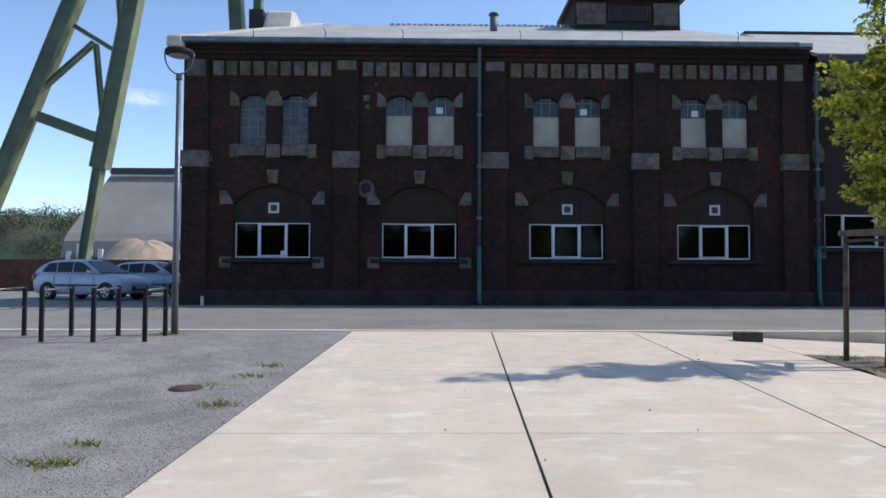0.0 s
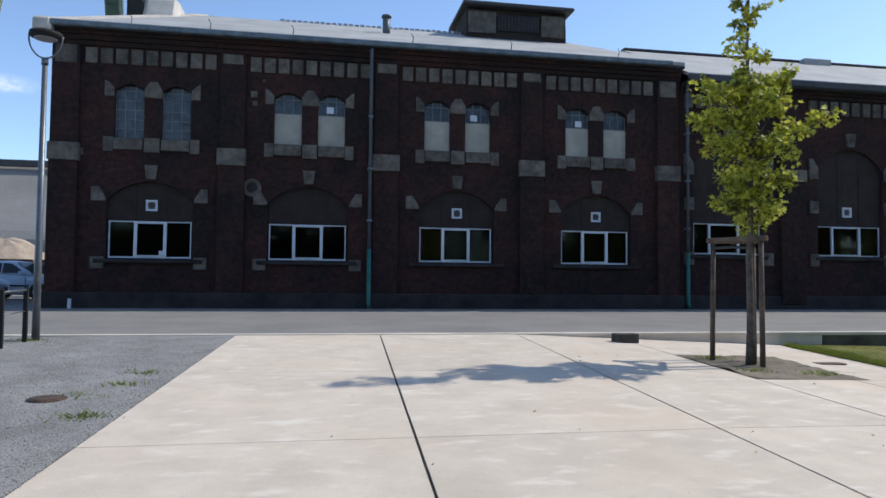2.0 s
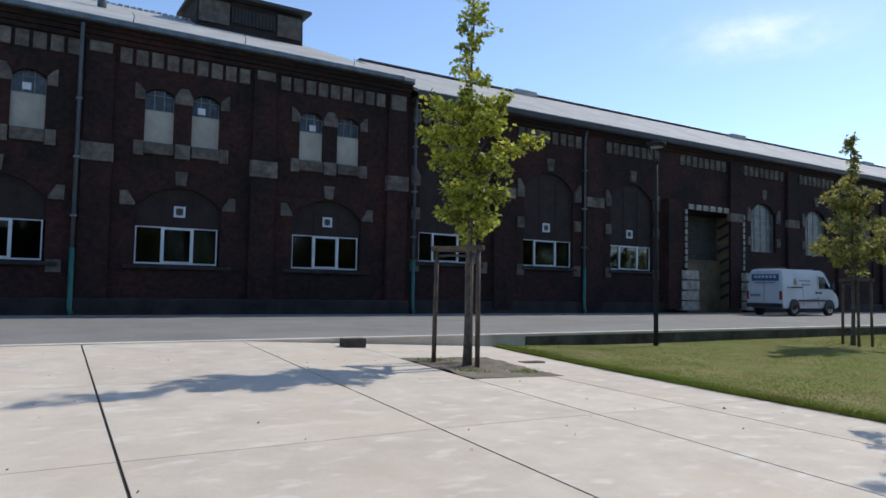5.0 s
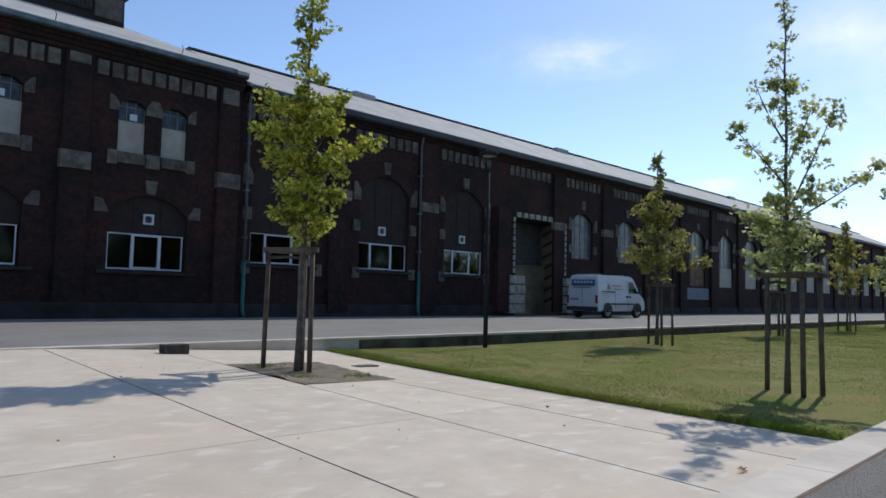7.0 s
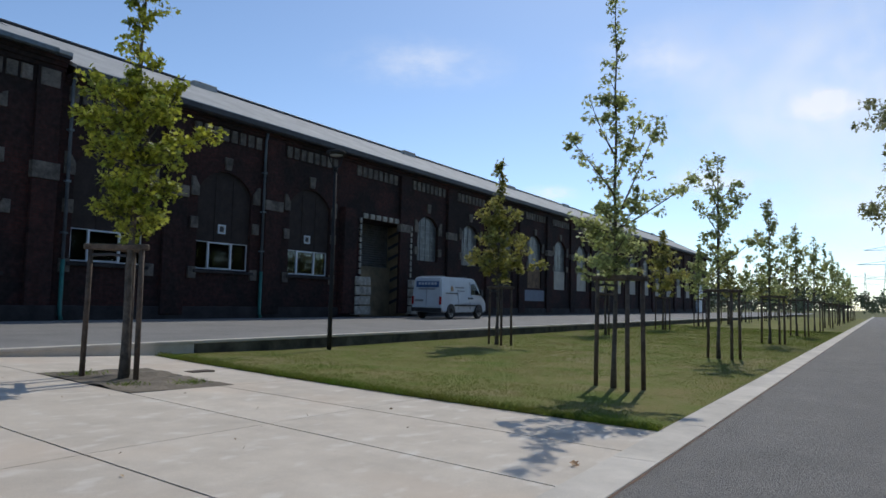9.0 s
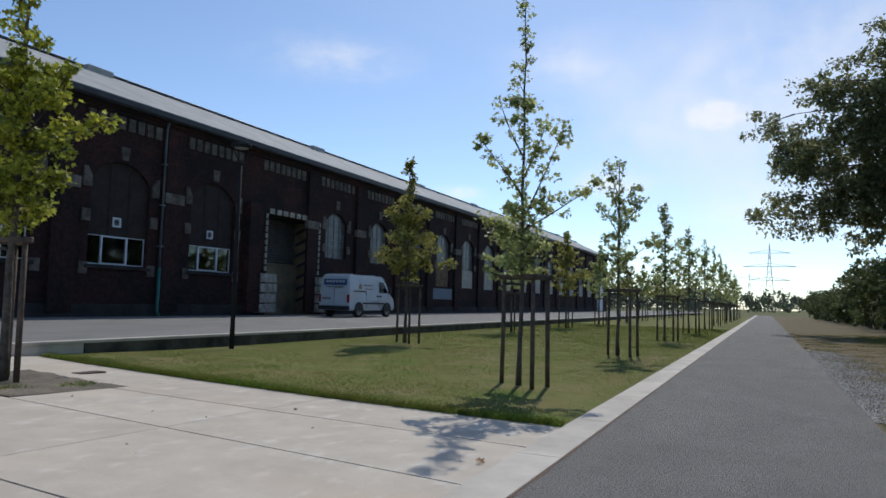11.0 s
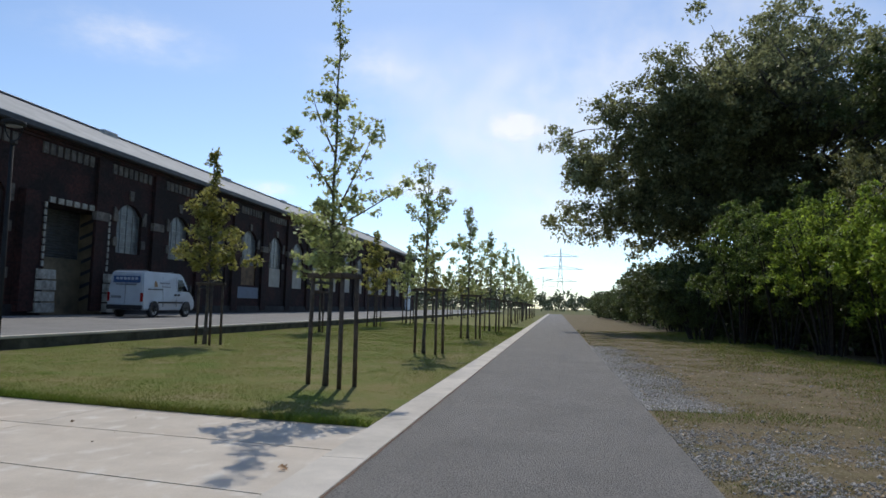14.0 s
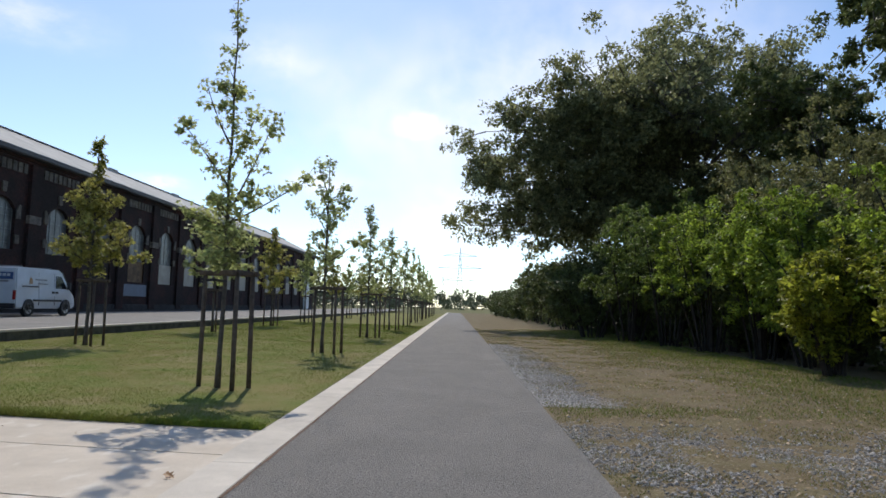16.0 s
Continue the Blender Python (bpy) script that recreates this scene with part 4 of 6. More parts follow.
def young_tree(x, y, height, limbs, top_r, low_r, foliage, leaf, per, label, trunk_r=0.055, first=1.85, lean=(0, 0), seed=1, tight=1.0, along=2):
    """limbs: rows of height at the trunk, direction in degrees, reach, rise."""
    rng.seed(seed)
    z0 = ground_z(x, y)
    tree = empty("young_tree", (x, y, z0), label, "tree", "young trees on the lawn")
    bm = bmesh.new()
    n = 12
    spine = [Vector((x + lean[0] * (i / n) ** 2 + rng.uniform(-0.015, 0.015), y + lean[1] * (i / n) ** 2 + rng.uniform(-0.015, 0.015), z0 - 0.03 + height * i / n)) for i in range(n + 1)]
    tube(bm, spine, [trunk_r * (1.35 if i == 0 else 1) * (1 - 0.92 * i / n) + 0.004 for i in range(n + 1)], 8)

    def on_spine(h):
        t = max(0.0, min(0.999, h / height)) * n
        return spine[int(t)].lerp(spine[int(t) + 1], t - int(t))
    clumps = []
    for h, deg, reach, rise in limbs:
        a = on_spine(h)
        d = Vector((math.cos(radians(deg)), math.sin(radians(deg)), 0))
        b = a + d * reach + Vector((0, 0, rise))
        pts = bend(a, b, -0.05 * reach)
        tube(bm, pts, [0.018 * (1 - 0.75 * i / 5) for i in range(6)], 5)
        k = max(4, int(math.hypot(reach, rise) * 6.0))
        for i in range(k):
            t = 0.35 + 0.65 * (i + rng.random()) / k
            p = a.lerp(b, t) + Vector((rng.uniform(-1, 1), rng.uniform(-1, 1), rng.uniform(-0.8, 1))) * 0.17 * (0.5 + reach * 0.5)
            clumps.append((*p, rng.uniform(0.10, 0.24) * tight))
        clumps.append((*b, 0.17))
    h = first
    while h < height:
        p = on_spine(h)
        w = low_r + (top_r - low_r) * (h - first) / (height - first)
        for _ in range(along):
            q = p + Vector((rng.uniform(-1, 1), rng.uniform(-1, 1), 0)) * w
            clumps.append((*q, rng.uniform(0.08, 0.18)))
            if rng.random() < 0.5:
                tube(bm, [p - Vector((0, 0, 0.15)), p.lerp(q, 0.6), q], [0.008, 0.006, 0.003], 4, False)
        h += rng.uniform(0.10, 0.2)
    part("trunk", bm, M_BARK, tree)
    me = crown_mesh("crown", clumps, per, leaf, LOBED, LOBED_F, foliage)
    ob = new("crown", me)
    ob.parent = tree
    ob.matrix_parent_inverse = tree.matrix_basis.inverted()
    return tree


def tree_guard(x, y, feet, height=1.68):
    """feet: where the three stakes stand, from the trunk."""
    z0 = ground_z(x, y)
    g = empty("tree_guard", (x, y, z0), "weathered wooden stakes with crossbars guarding a young tree", "tree guard", "tree guards")
    tops = []
    for fx, fy in feet:
        foot = Vector((x + fx, y + fy, ground_z(x + fx, y + fy) - 0.05))
        top = Vector((x + fx * 0.95, y + fy * 0.95, z0 + height))
        part("stake", tubed([foot, foot.lerp(top, 0.5), top], [0.036, 0.035, 0.033], 8), M_STAKE, g)
        tops.append(top)
    for a, b in zip(tops, tops[1:] + tops[:1]):
        d = (b - a).normalized() * 0.09
        p, q = a - d - Vector((0, 0, 0.07)), b + d - Vector((0, 0, 0.07))
        side = (q - p).cross(Vector((0, 0, 1))).normalized() * 0.038
        bm = bmesh.new()
        vs = [bm.verts.new(u) for u in (p - side, q - side, q + side, p + side)]
        vt = [bm.verts.new(v.co + Vector((0, 0, 0.075))) for v in vs]
        bm.faces.new(vs[::-1])
        bm.faces.new(vt)
        for k in range(4):
            bm.faces.new((vs[k], vs[(k + 1) % 4], vt[(k + 1) % 4], vt[k]))
        bmesh.ops.bevel(bm, geom=bm.edges[:], offset=0.012, segments=1, affect="EDGES")
        part("crossbar", bm, M_STAKE, g)
    ax, ay = tops[0].x, tops[0].y
    part("tie_strap", tubed([(x - 0.09, y - 0.05, z0 + height - 0.15), (x, y, z0 + height - 0.15), ((x + ax) / 2, (y + ay) / 2, z0 + height - 0.13), (ax, ay, z0 + height - 0.14)], 0.022, 6), M_ROOF_DARK, g, "dark tie strap")
    return g


STAKES = [(0.11, 0.33), (-0.33, -0.30), (0.06, -0.42)]


# the first tree, in the planting pit
rng.seed(3)
LA = [(1.98 + 0.085 * i, (i * 137.5) % 360, rng.uniform(0.30, 0.50) * (0.95 if i < 9 else 1.25 if i < 18 else 0.7), rng.uniform(0.0, 0.35)) for i in range(22)]
LA += [(2.95, -33, 1.0, 0.40), (2.85, 150, 0.62, 1.05), (2.9, 135, 0.70, 0.55), (2.95, -40, 0.50, 1.0), (2.7, -20, 0.62, 0.5)]
young_tree(5.76, 8.68, 5.85, LA, 0.22, 0.26, M_MAPLE, 0.076, 38, "young maple with dense yellow-green leaves in a planting pit", 0.052, seed=5, tight=0.8)
tree_guard(5.76, 8.72, [(-0.24, 0.50), (0.06, -0.21), (0.36, 0.42)], 1.74)
# the open, sparse one at the corner of the lawn
rng.seed(4)
LB = [(3.55, 125, 0.40, 0.85), (2.95, 125, 0.70, 0.85), (2.55, -55, 0.66, 1.55), (2.4, -52, 1.22, 0.80), (2.35, 128, 0.62, 0.25), (4.35, -30, 0.20, 0.08), (4.35, 150, 0.20, 0.08), (3.2, -60, 0.36, 0.9)]
LB += [(1.68 + 0.10 * i, (i * 137.5 + 20) % 360, rng.uniform(0.30, 0.58), rng.uniform(0.05, 0.4)) for i in range(11)]
young_tree(10.6, 3.82, 6.2, LB, 0.05, 0.24, M_MAPLE_PALE, 0.076, 26, "tall young maple with open sparse branches on the lawn", 0.036, lean=(0.12, 0.05), seed=8, tight=0.72, along=1)
tree_guard(10.6, 3.82, STAKES)
rng.seed(21)
L2 = [(1.95 + 0.085 * i, (i * 137.5 + 40) % 360, rng.uniform(0.45, 0.92) * (1.1 if i < 16 else 0.7), rng.uniform(0.1, 0.55)) for i in range(22)] + [(2.1, -60, 1.25, 0.3)]
young_tree(18.3, 9.85, 5.35, L2, 0.06, 0.3, M_MAPLE_GOLD, 0.10, 26, "young maple with yellowing leaves near the retaining wall", 0.048, seed=14, tight=0.85)
tree_guard(18.3, 9.85, STAKES)
# the rest of the two rows
for k, xx in enumerate([18.4, 27.4, 36.5, 45.5, 54.2, 62.8, 71.5, 80.0, 88.5, 97.0]):
    rng.seed(40 + k)
    L = [(1.9 + 0.2 * i, (i * 137.5 + k * 50) % 360, rng.uniform(0.4, 0.95) * (1 if i < 8 else 0.5), rng.uniform(0.35, 0.95)) for i in range(12)]
    far = min(1.0, 25 / xx)
    young_tree(xx, 3.75 + rng.uniform(-0.08, 0.08), rng.uniform(5.0, 5.8), L, 0.06, 0.28, M_MAPLE_PALE, 0.095 + 0.08 * (1 - far), 5 + 15 * far, "young maple with light green leaves in a row on the lawn", 0.042, seed=60 + k, tight=0.8, along=1)
    tree_guard(xx, 3.75, STAKES)
for k, xx in enumerate([28.2, 36.9, 45.6, 54.3, 63, 72, 81, 90]):
    rng.seed(90 + k)
    L = [(1.95 + 0.17 * i, (i * 137.5 + k * 70) % 360, rng.uniform(0.6, 1.3) * (1.1 if i < 8 else 0.6), rng.uniform(0.2, 0.7)) for i in range(12)]
    young_tree(xx, 10.1 + rng.uniform(-0.2, 0.1), rng.uniform(4.6, 5.4), L, 0.10, 0.45, M_MAPLE_GOLD if k % 2 else M_MAPLE_PALE, 0.18, 9, "young maple beside the retaining wall", 0.05, seed=120 + k)
    tree_guard(xx, 10.1, STAKES)


def big_tree(x, y, trunk_h, crown, reach, foliage, leaf, per, limbs_n, label, seed, trunk_r=0.35, low=0.0, reaches=(), fine=1.0):
    """A spreading tree: limbs fork twice and end in clumps. crown: height of its middle and half height."""
    rng.seed(seed)
    tree = empty("tree", (x, y, 0), label, "tree")
    bm = bmesh.new()
    zc, hz = crown
    fork = Vector((x, y, trunk_h))
    tube(bm, [(x, y, -0.1), (x, y, trunk_h * 0.5), tuple(fork)], [trunk_r * 1.3, trunk_r, trunk_r * 0.85], 10)
    tube(bm, [tuple(fork), (x + 0.2, y + 0.1, zc), (x, y, zc + hz * 0.8)], [trunk_r * 0.8, trunk_r * 0.45, 0.04], 8)
    clumps = []
    for i in range(limbs_n + len(reaches)):
        a = 2 * math.pi * (i * 0.381966) + rng.uniform(-0.2, 0.2)
        el = -0.60 + 1.75 * ((i * 0.618) % 1.0)
        start = Vector((x, y, trunk_h + (zc + hz * 0.5 - trunk_h) * (0.05 + 0.9 * ((i * 0.618) % 1.0))))
        end = Vector((x + reach * math.cos(a) * math.cos(el) * rng.uniform(0.8, 1.02), y + reach * math.sin(a) * math.cos(el) * rng.uniform(0.8, 1.02), zc + hz * math.sin(el) * rng.uniform(0.85, 1.05)))
        if i >= limbs_n:
            end = Vector(reaches[i - limbs_n])
            start = Vector((x, y, max(trunk_h, min(end.z, zc))))
        elif end.y > y + 3 and end.z > zc + 2.5:
            end.z = zc + 2.5
        spread = 0.30 if i < limbs_n else 0.17
        pts = bend(start, end, 0.35, 6)
        tube(bm, pts, [trunk_r * 0.28 * (1 - 0.85 * k / 6) for k in range(7)], 6)
        for j in range(7):
            t = 0.35 + 0.65 * j / 6
            s = start.lerp(end, t)
            e = s + Vector((rng.uniform(-1, 1), rng.uniform(-1, 1), rng.uniform(-0.7, 0.9))) * reach * spread
            tube(bm, bend(s, e, 0.1, 3), [0.05, 0.035, 0.025, 0.012], 5, False)
            for _ in range(6 if i < limbs_n else 9):
                q = e + Vector((rng.uniform(-1, 1), rng.uniform(-1, 1), rng.uniform(-1, 0.8))) * reach * 0.14 * (1 if i < limbs_n else 0.8)
                if q.z > low:
                    clumps.append((*q, rng.uniform(0.28, 0.66) * reach / 7 * fine))
    part("trunk", bm, M_BARK, tree)
    me = crown_mesh("crown", clumps, per, leaf, OVAL, OVAL_F, foliage, 0.4)
    ob = new("crown", me)
    ob.parent = tree
    ob.matrix_parent_inverse = tree.matrix_basis.inverted()
    return tree


# limb ends of the overhanging crown, by columns: y, lowest and highest end, how many
CROWN_REACH = [(46 + 0.5 * math.sin(2.3 * k + y), y + 0.25 * math.sin(5.1 * k), z0 + (z1 - z0) * k / (n - 1))
               for y, z0, z1, n in ((-0.4, 6.6, 10.8, 4), (-1.3, 7.6, 12.8, 4), (-2.4, 6.8, 13.8, 5), (-3.4, 7.6, 14.6, 5), (-4.5, 6.8, 15.4, 5), (-5.6, 6.6, 15.8, 6),
                                    (-7.0, 7.2, 16.2, 5), (-8.7, 8.6, 16.9, 5), (-10.6, 7.6, 18.4, 5), (-12.6, 8.4, 19.8, 4), (-15.6, 9.0, 20.0, 3), (-19.2, 11.0, 18.9, 3), (-21.6, 13.5, 17.2, 3))
               for k in range(n)]
big_tree(47.0, -15.5, 4.5, (12.6, 8.2), 9.6, M_PLANE, 0.27, 36, 30, "large dark spreading tree overhanging the path", 31, 0.5, 4.6,
         CROWN_REACH, fine=0.85)
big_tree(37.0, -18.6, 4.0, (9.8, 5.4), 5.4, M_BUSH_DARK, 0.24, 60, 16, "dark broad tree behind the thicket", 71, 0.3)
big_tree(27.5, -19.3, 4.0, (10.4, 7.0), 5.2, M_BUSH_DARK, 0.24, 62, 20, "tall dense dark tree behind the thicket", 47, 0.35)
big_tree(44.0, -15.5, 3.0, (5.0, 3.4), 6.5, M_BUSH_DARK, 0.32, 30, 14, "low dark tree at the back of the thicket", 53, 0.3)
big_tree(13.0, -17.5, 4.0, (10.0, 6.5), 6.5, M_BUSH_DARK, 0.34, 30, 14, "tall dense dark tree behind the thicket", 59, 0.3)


def bush(x, y, height, wide, foliage, leaf, per, label, seed, tight=1.0, hollow=0.0):
    """A thicket shrub: many arching stems from the ground, leafy above a shady hollow."""
    rng.seed(seed)
    sh = empty("bush", (x, y, 0), label, "bush", "bushes along the verge")
    bm = bmesh.new()
    clumps = []
    for i in range(13):
        a = rng.uniform(0, 2 * math.pi)
        r = wide * rng.uniform(0.35, 1.0)
        h = height * (1 - 0.45 * (r / wide) ** 2) * rng.uniform(0.75, 1.05)
        foot = Vector((x + 0.25 * r * math.cos(a), y + 0.25 * r * math.sin(a), -0.05))
        tip = Vector((x + r * math.cos(a), y + r * math.sin(a), h))
        pts = [foot.lerp(tip, t / 6) + Vector((0, 0, height * 0.12 * math.sin(math.pi * t / 6))) for t in range(7)]
        tube(bm, pts, [0.045 * (1 - 0.8 * t / 6) for t in range(7)], 5, False)
        for p in pts[1:]:
            for _ in range(5 if p.z > 0.3 * height else 3):
                q = p + Vector((rng.uniform(-1, 1), rng.uniform(-1, 1), rng.uniform(-0.8, 0.6))) * wide * 0.32
                if q.z < hollow * rng.uniform(0.6, 1.3):
                    continue
                clumps.append((q.x, q.y, max(0.15, q.z), rng.uniform(0.13, 0.36) * tight * (height / 4) ** 0.5))
        for _ in range(3):
            e = tip + Vector((rng.uniform(-1, 1), rng.uniform(-1, 1), rng.uniform(-0.2, 0.35))) * 0.5
            clumps.append((*e, 0.16))
    part("stem", bm, M_TWIG, sh)
    me = crown_mesh("foliage", clumps, per, leaf, OVAL, OVAL_F, foliage, 0.55)
    ob = new("foliage", me)
    ob.parent = sh
    ob.matrix_parent_inverse = sh.matrix_basis.inverted()


ROBINIA = "bright green robinia bush at the verge"
YELLOWISH = "yellow-green bush with arching twigs at the verge"
THICKET = "dark leafy thicket bush"
BUSHES = [(16.2, -8.0, 3.0, 1.2, M_YELLOW, YELLOWISH), (13.2, -8.3, 3.0, 1.3, M_YELLOW, YELLOWISH), (14.6, -9.4, 5.0, 2.2, M_BUSH, ROBINIA),
          (18.6, -8.9, 5.0, 2.0, M_BUSH, ROBINIA), (21.6, -8.8, 5.2, 2.1, M_BUSH, ROBINIA), (24.8, -8.4, 5.6, 2.1, M_BUSH, ROBINIA),
          (27.8, -7.8, 6.0, 2.1, M_BUSH_SHADED, ROBINIA), (31.2, -7.2, 6.1, 2.1, M_BUSH_SHADED, ROBINIA), (34.6, -6.2, 4.2, 2.0, M_BUSH_DARK, THICKET),
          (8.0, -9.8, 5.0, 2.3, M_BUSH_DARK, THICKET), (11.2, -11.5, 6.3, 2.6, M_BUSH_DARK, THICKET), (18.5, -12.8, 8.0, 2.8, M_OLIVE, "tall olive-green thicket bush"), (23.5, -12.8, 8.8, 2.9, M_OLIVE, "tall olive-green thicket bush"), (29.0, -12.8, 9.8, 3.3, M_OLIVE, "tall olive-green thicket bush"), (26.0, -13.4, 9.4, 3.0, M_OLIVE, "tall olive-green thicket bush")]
for k, (bx, by, bh, bw, bmat, blabel) in enumerate(BUSHES):
    bush(bx, by, bh, bw, bmat, 0.125, 36, blabel, 200 + k, 0.62, 1.9 if 23 < bx < 33 and by > -10 else 1.0 if 17 < bx < 23 else 0.5)
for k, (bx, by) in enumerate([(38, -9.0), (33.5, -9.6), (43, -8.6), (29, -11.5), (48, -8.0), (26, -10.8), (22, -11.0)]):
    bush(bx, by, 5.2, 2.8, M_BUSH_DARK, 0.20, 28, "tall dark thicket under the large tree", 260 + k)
# added dark bushes that stand in for deep shade behind the open stems
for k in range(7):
    bush(17.5 + 2.7 * k, -10.6 + 0.35 * k, 3.9, 1.9, M_BUSH_DARK, 0.17, 34, "dark undergrowth added for the shade in the thicket's hollows", 340 + k)
for k in range(12):
    bush(3 - k * 4.5, -10.5 + rng.uniform(-1, 1), rng.uniform(5, 7.5), 3.2, M_BUSH_DARK, 0.45, 18, "thicket on the near side of the path", 280 + k)
for k in range(14):
    bush(40 + k * 8, -7.6 + rng.uniform(-0.6, 0.5) - 0.02 * k * k * 0.2, rng.uniform(2.8, 4.2) * (1.5 if k < 5 else 1.15), 3.0, M_BUSH_DARK, 0.26, 16, "hedge bush along the far path", 230 + k)

# ---- vehicles ----
M_SILVER = mat("silver_blue_car_paint", (0.46, 0.53, 0.62), 0.32, metal=0.0, vary=0.04, bump=0.0, spec=0.6)
M_VANWHITE = mat("white_van_paint", (0.50, 0.54, 0.58), 0.3, vary=0.05, scale=1.2, bump=0.0)
M_BLACKPLASTIC = mat("black_plastic", (0.02, 0.02, 0.022), 0.6, vary=0.1)
M_TYRE = mat("tyre_rubber", (0.018, 0.018, 0.018), 0.85, vary=0.1)
M_ALLOY = mat("alloy_rim", (0.35, 0.36, 0.37), 0.35, metal=0.7, vary=0.08)
M_CARGLASS = mat("dark_car_glass", (0.012, 0.016, 0.02), 0.05, vary=0.05, bump=0.0, spec=0.35)
M_LAMPGLASS = mat("clear_lamp_glass", (0.55, 0.6, 0.65), 0.15, vary=0.05, bump=0.0)
M_REDLAMP = mat("red_lamp_glass", (0.30, 0.02, 0.02), 0.2, vary=0.05, bump=0.0)
M_BLUESIGN = mat("blue_lettering_field", (0.04, 0.09, 0.22), 0.5, vary=0.05, bump=0.0)
M_GREYBAR = mat("grey_lettering_bar", (0.22, 0.23, 0.25), 0.5, vary=0.05, bump=0.0)
M_ORANGE = mat("orange_brown_mark", (0.35, 0.20, 0.08), 0.5, vary=0.05, bump=0.0)


def shell(bm, outline, width, inset, m):
    """A body from its side outline (x, z), wide as told and drawn in by inset(z) at each side; placed by the matrix m."""
    left = [bm.verts.new(m @ Vector((x, width / 2 - inset(x, z), z))) for x, z in outline]
    right = [bm.verts.new(m @ Vector((x, -width / 2 + inset(x, z), z))) for x, z in outline]
    fs = [bm.faces.new(left), bm.faces.new(right[::-1])]
    n = len(outline)
    for k in range(n):
        f = bm.faces.new((left[k], right[k], right[(k + 1) % n], left[(k + 1) % n]))
        f.smooth = False
        fs.append(f)
    bmesh.ops.recalc_face_normals(bm, faces=fs)
    bmesh.ops.triangulate(bm, faces=fs[:2])


def panel(outline, y, thick, m, lean=lambda z: 0.0):
    """A plate on a vehicle's side: outline (x, z) at the distance y from its middle line."""
    bm = bmesh.new()
    s = 1 if y > 0 else -1
    a = [bm.verts.new(m @ Vector((x, y - s * lean(z), z))) for x, z in outline]
    b = [bm.verts.new(m @ Vector((x, y - s * lean(z) - s * thick, z))) for x, z in outline]
    bm.faces.new(a)
    bm.faces.new(b[::-1])
    n = len(outline)
    for k in range(n):
        bm.faces.new((a[k], b[k], b[(k + 1) % n], a[(k + 1) % n]))
    bmesh.ops.recalc_face_normals(bm, faces=bm.faces)
    return bm


def wheel(parent, x, y, r, m, s):
    bm = bmesh.new()
    tube(bm, [m @ Vector((x, y - 0.10, r)), m @ Vector((x, y - 0.085, r)), m @ Vector((x, y + 0.085, r)), m @ Vector((x, y + 0.10, r))], [r * 0.93, r, r, r * 0.93], 22)
    w = part("wheel", bm, M_TYRE, parent)
    bm = bmesh.new()
    tube(bm, [m @ Vector((x, y + s * 0.09, r)), m @ Vector((x, y + s * 0.108, r))], [r * 0.66, r * 0.60], 18)
    rim = part("rim", bm, M_ALLOY, w)
    for k in range(5):
        a = 2 * math.pi * k / 5
        c, n = math.cos(a), math.sin(a)
        pts = [(r * 0.18, -0.03), (r * 0.52, -0.05), (r * 0.52, 0.05), (r * 0.18, 0.03)]
        part("rim_gap", panel([(x + c * p - n * q, r + n * p + c * q) for p, q in pts], y + s * 0.112, 0.008, m), M_BLACKPLASTIC, w)


def loft(stations, section, m):
    """A smooth skin through mirrored half sections (y, z), one at each x."""
    bm = bmesh.new()
    rings = []
    for st in stations:
        half = section(*st)
        ring = half + [(-y, z) for y, z in half[::-1] if y > 1e-6]
        rings.append([bm.verts.new(m @ Vector((st[0], y, z))) for y, z in ring])
    for a, b in zip(rings, rings[1:]):
        for k in range(len(a)):
            bm.faces.new((a[k], a[(k + 1) % len(a)], b[(k + 1) % len(a)], b[k])).smooth = True
    bm.faces.new(rings[0])
    bm.faces.new(rings[-1][::-1])
    bmesh.ops.recalc_face_normals(bm, faces=bm.faces)
    return bm


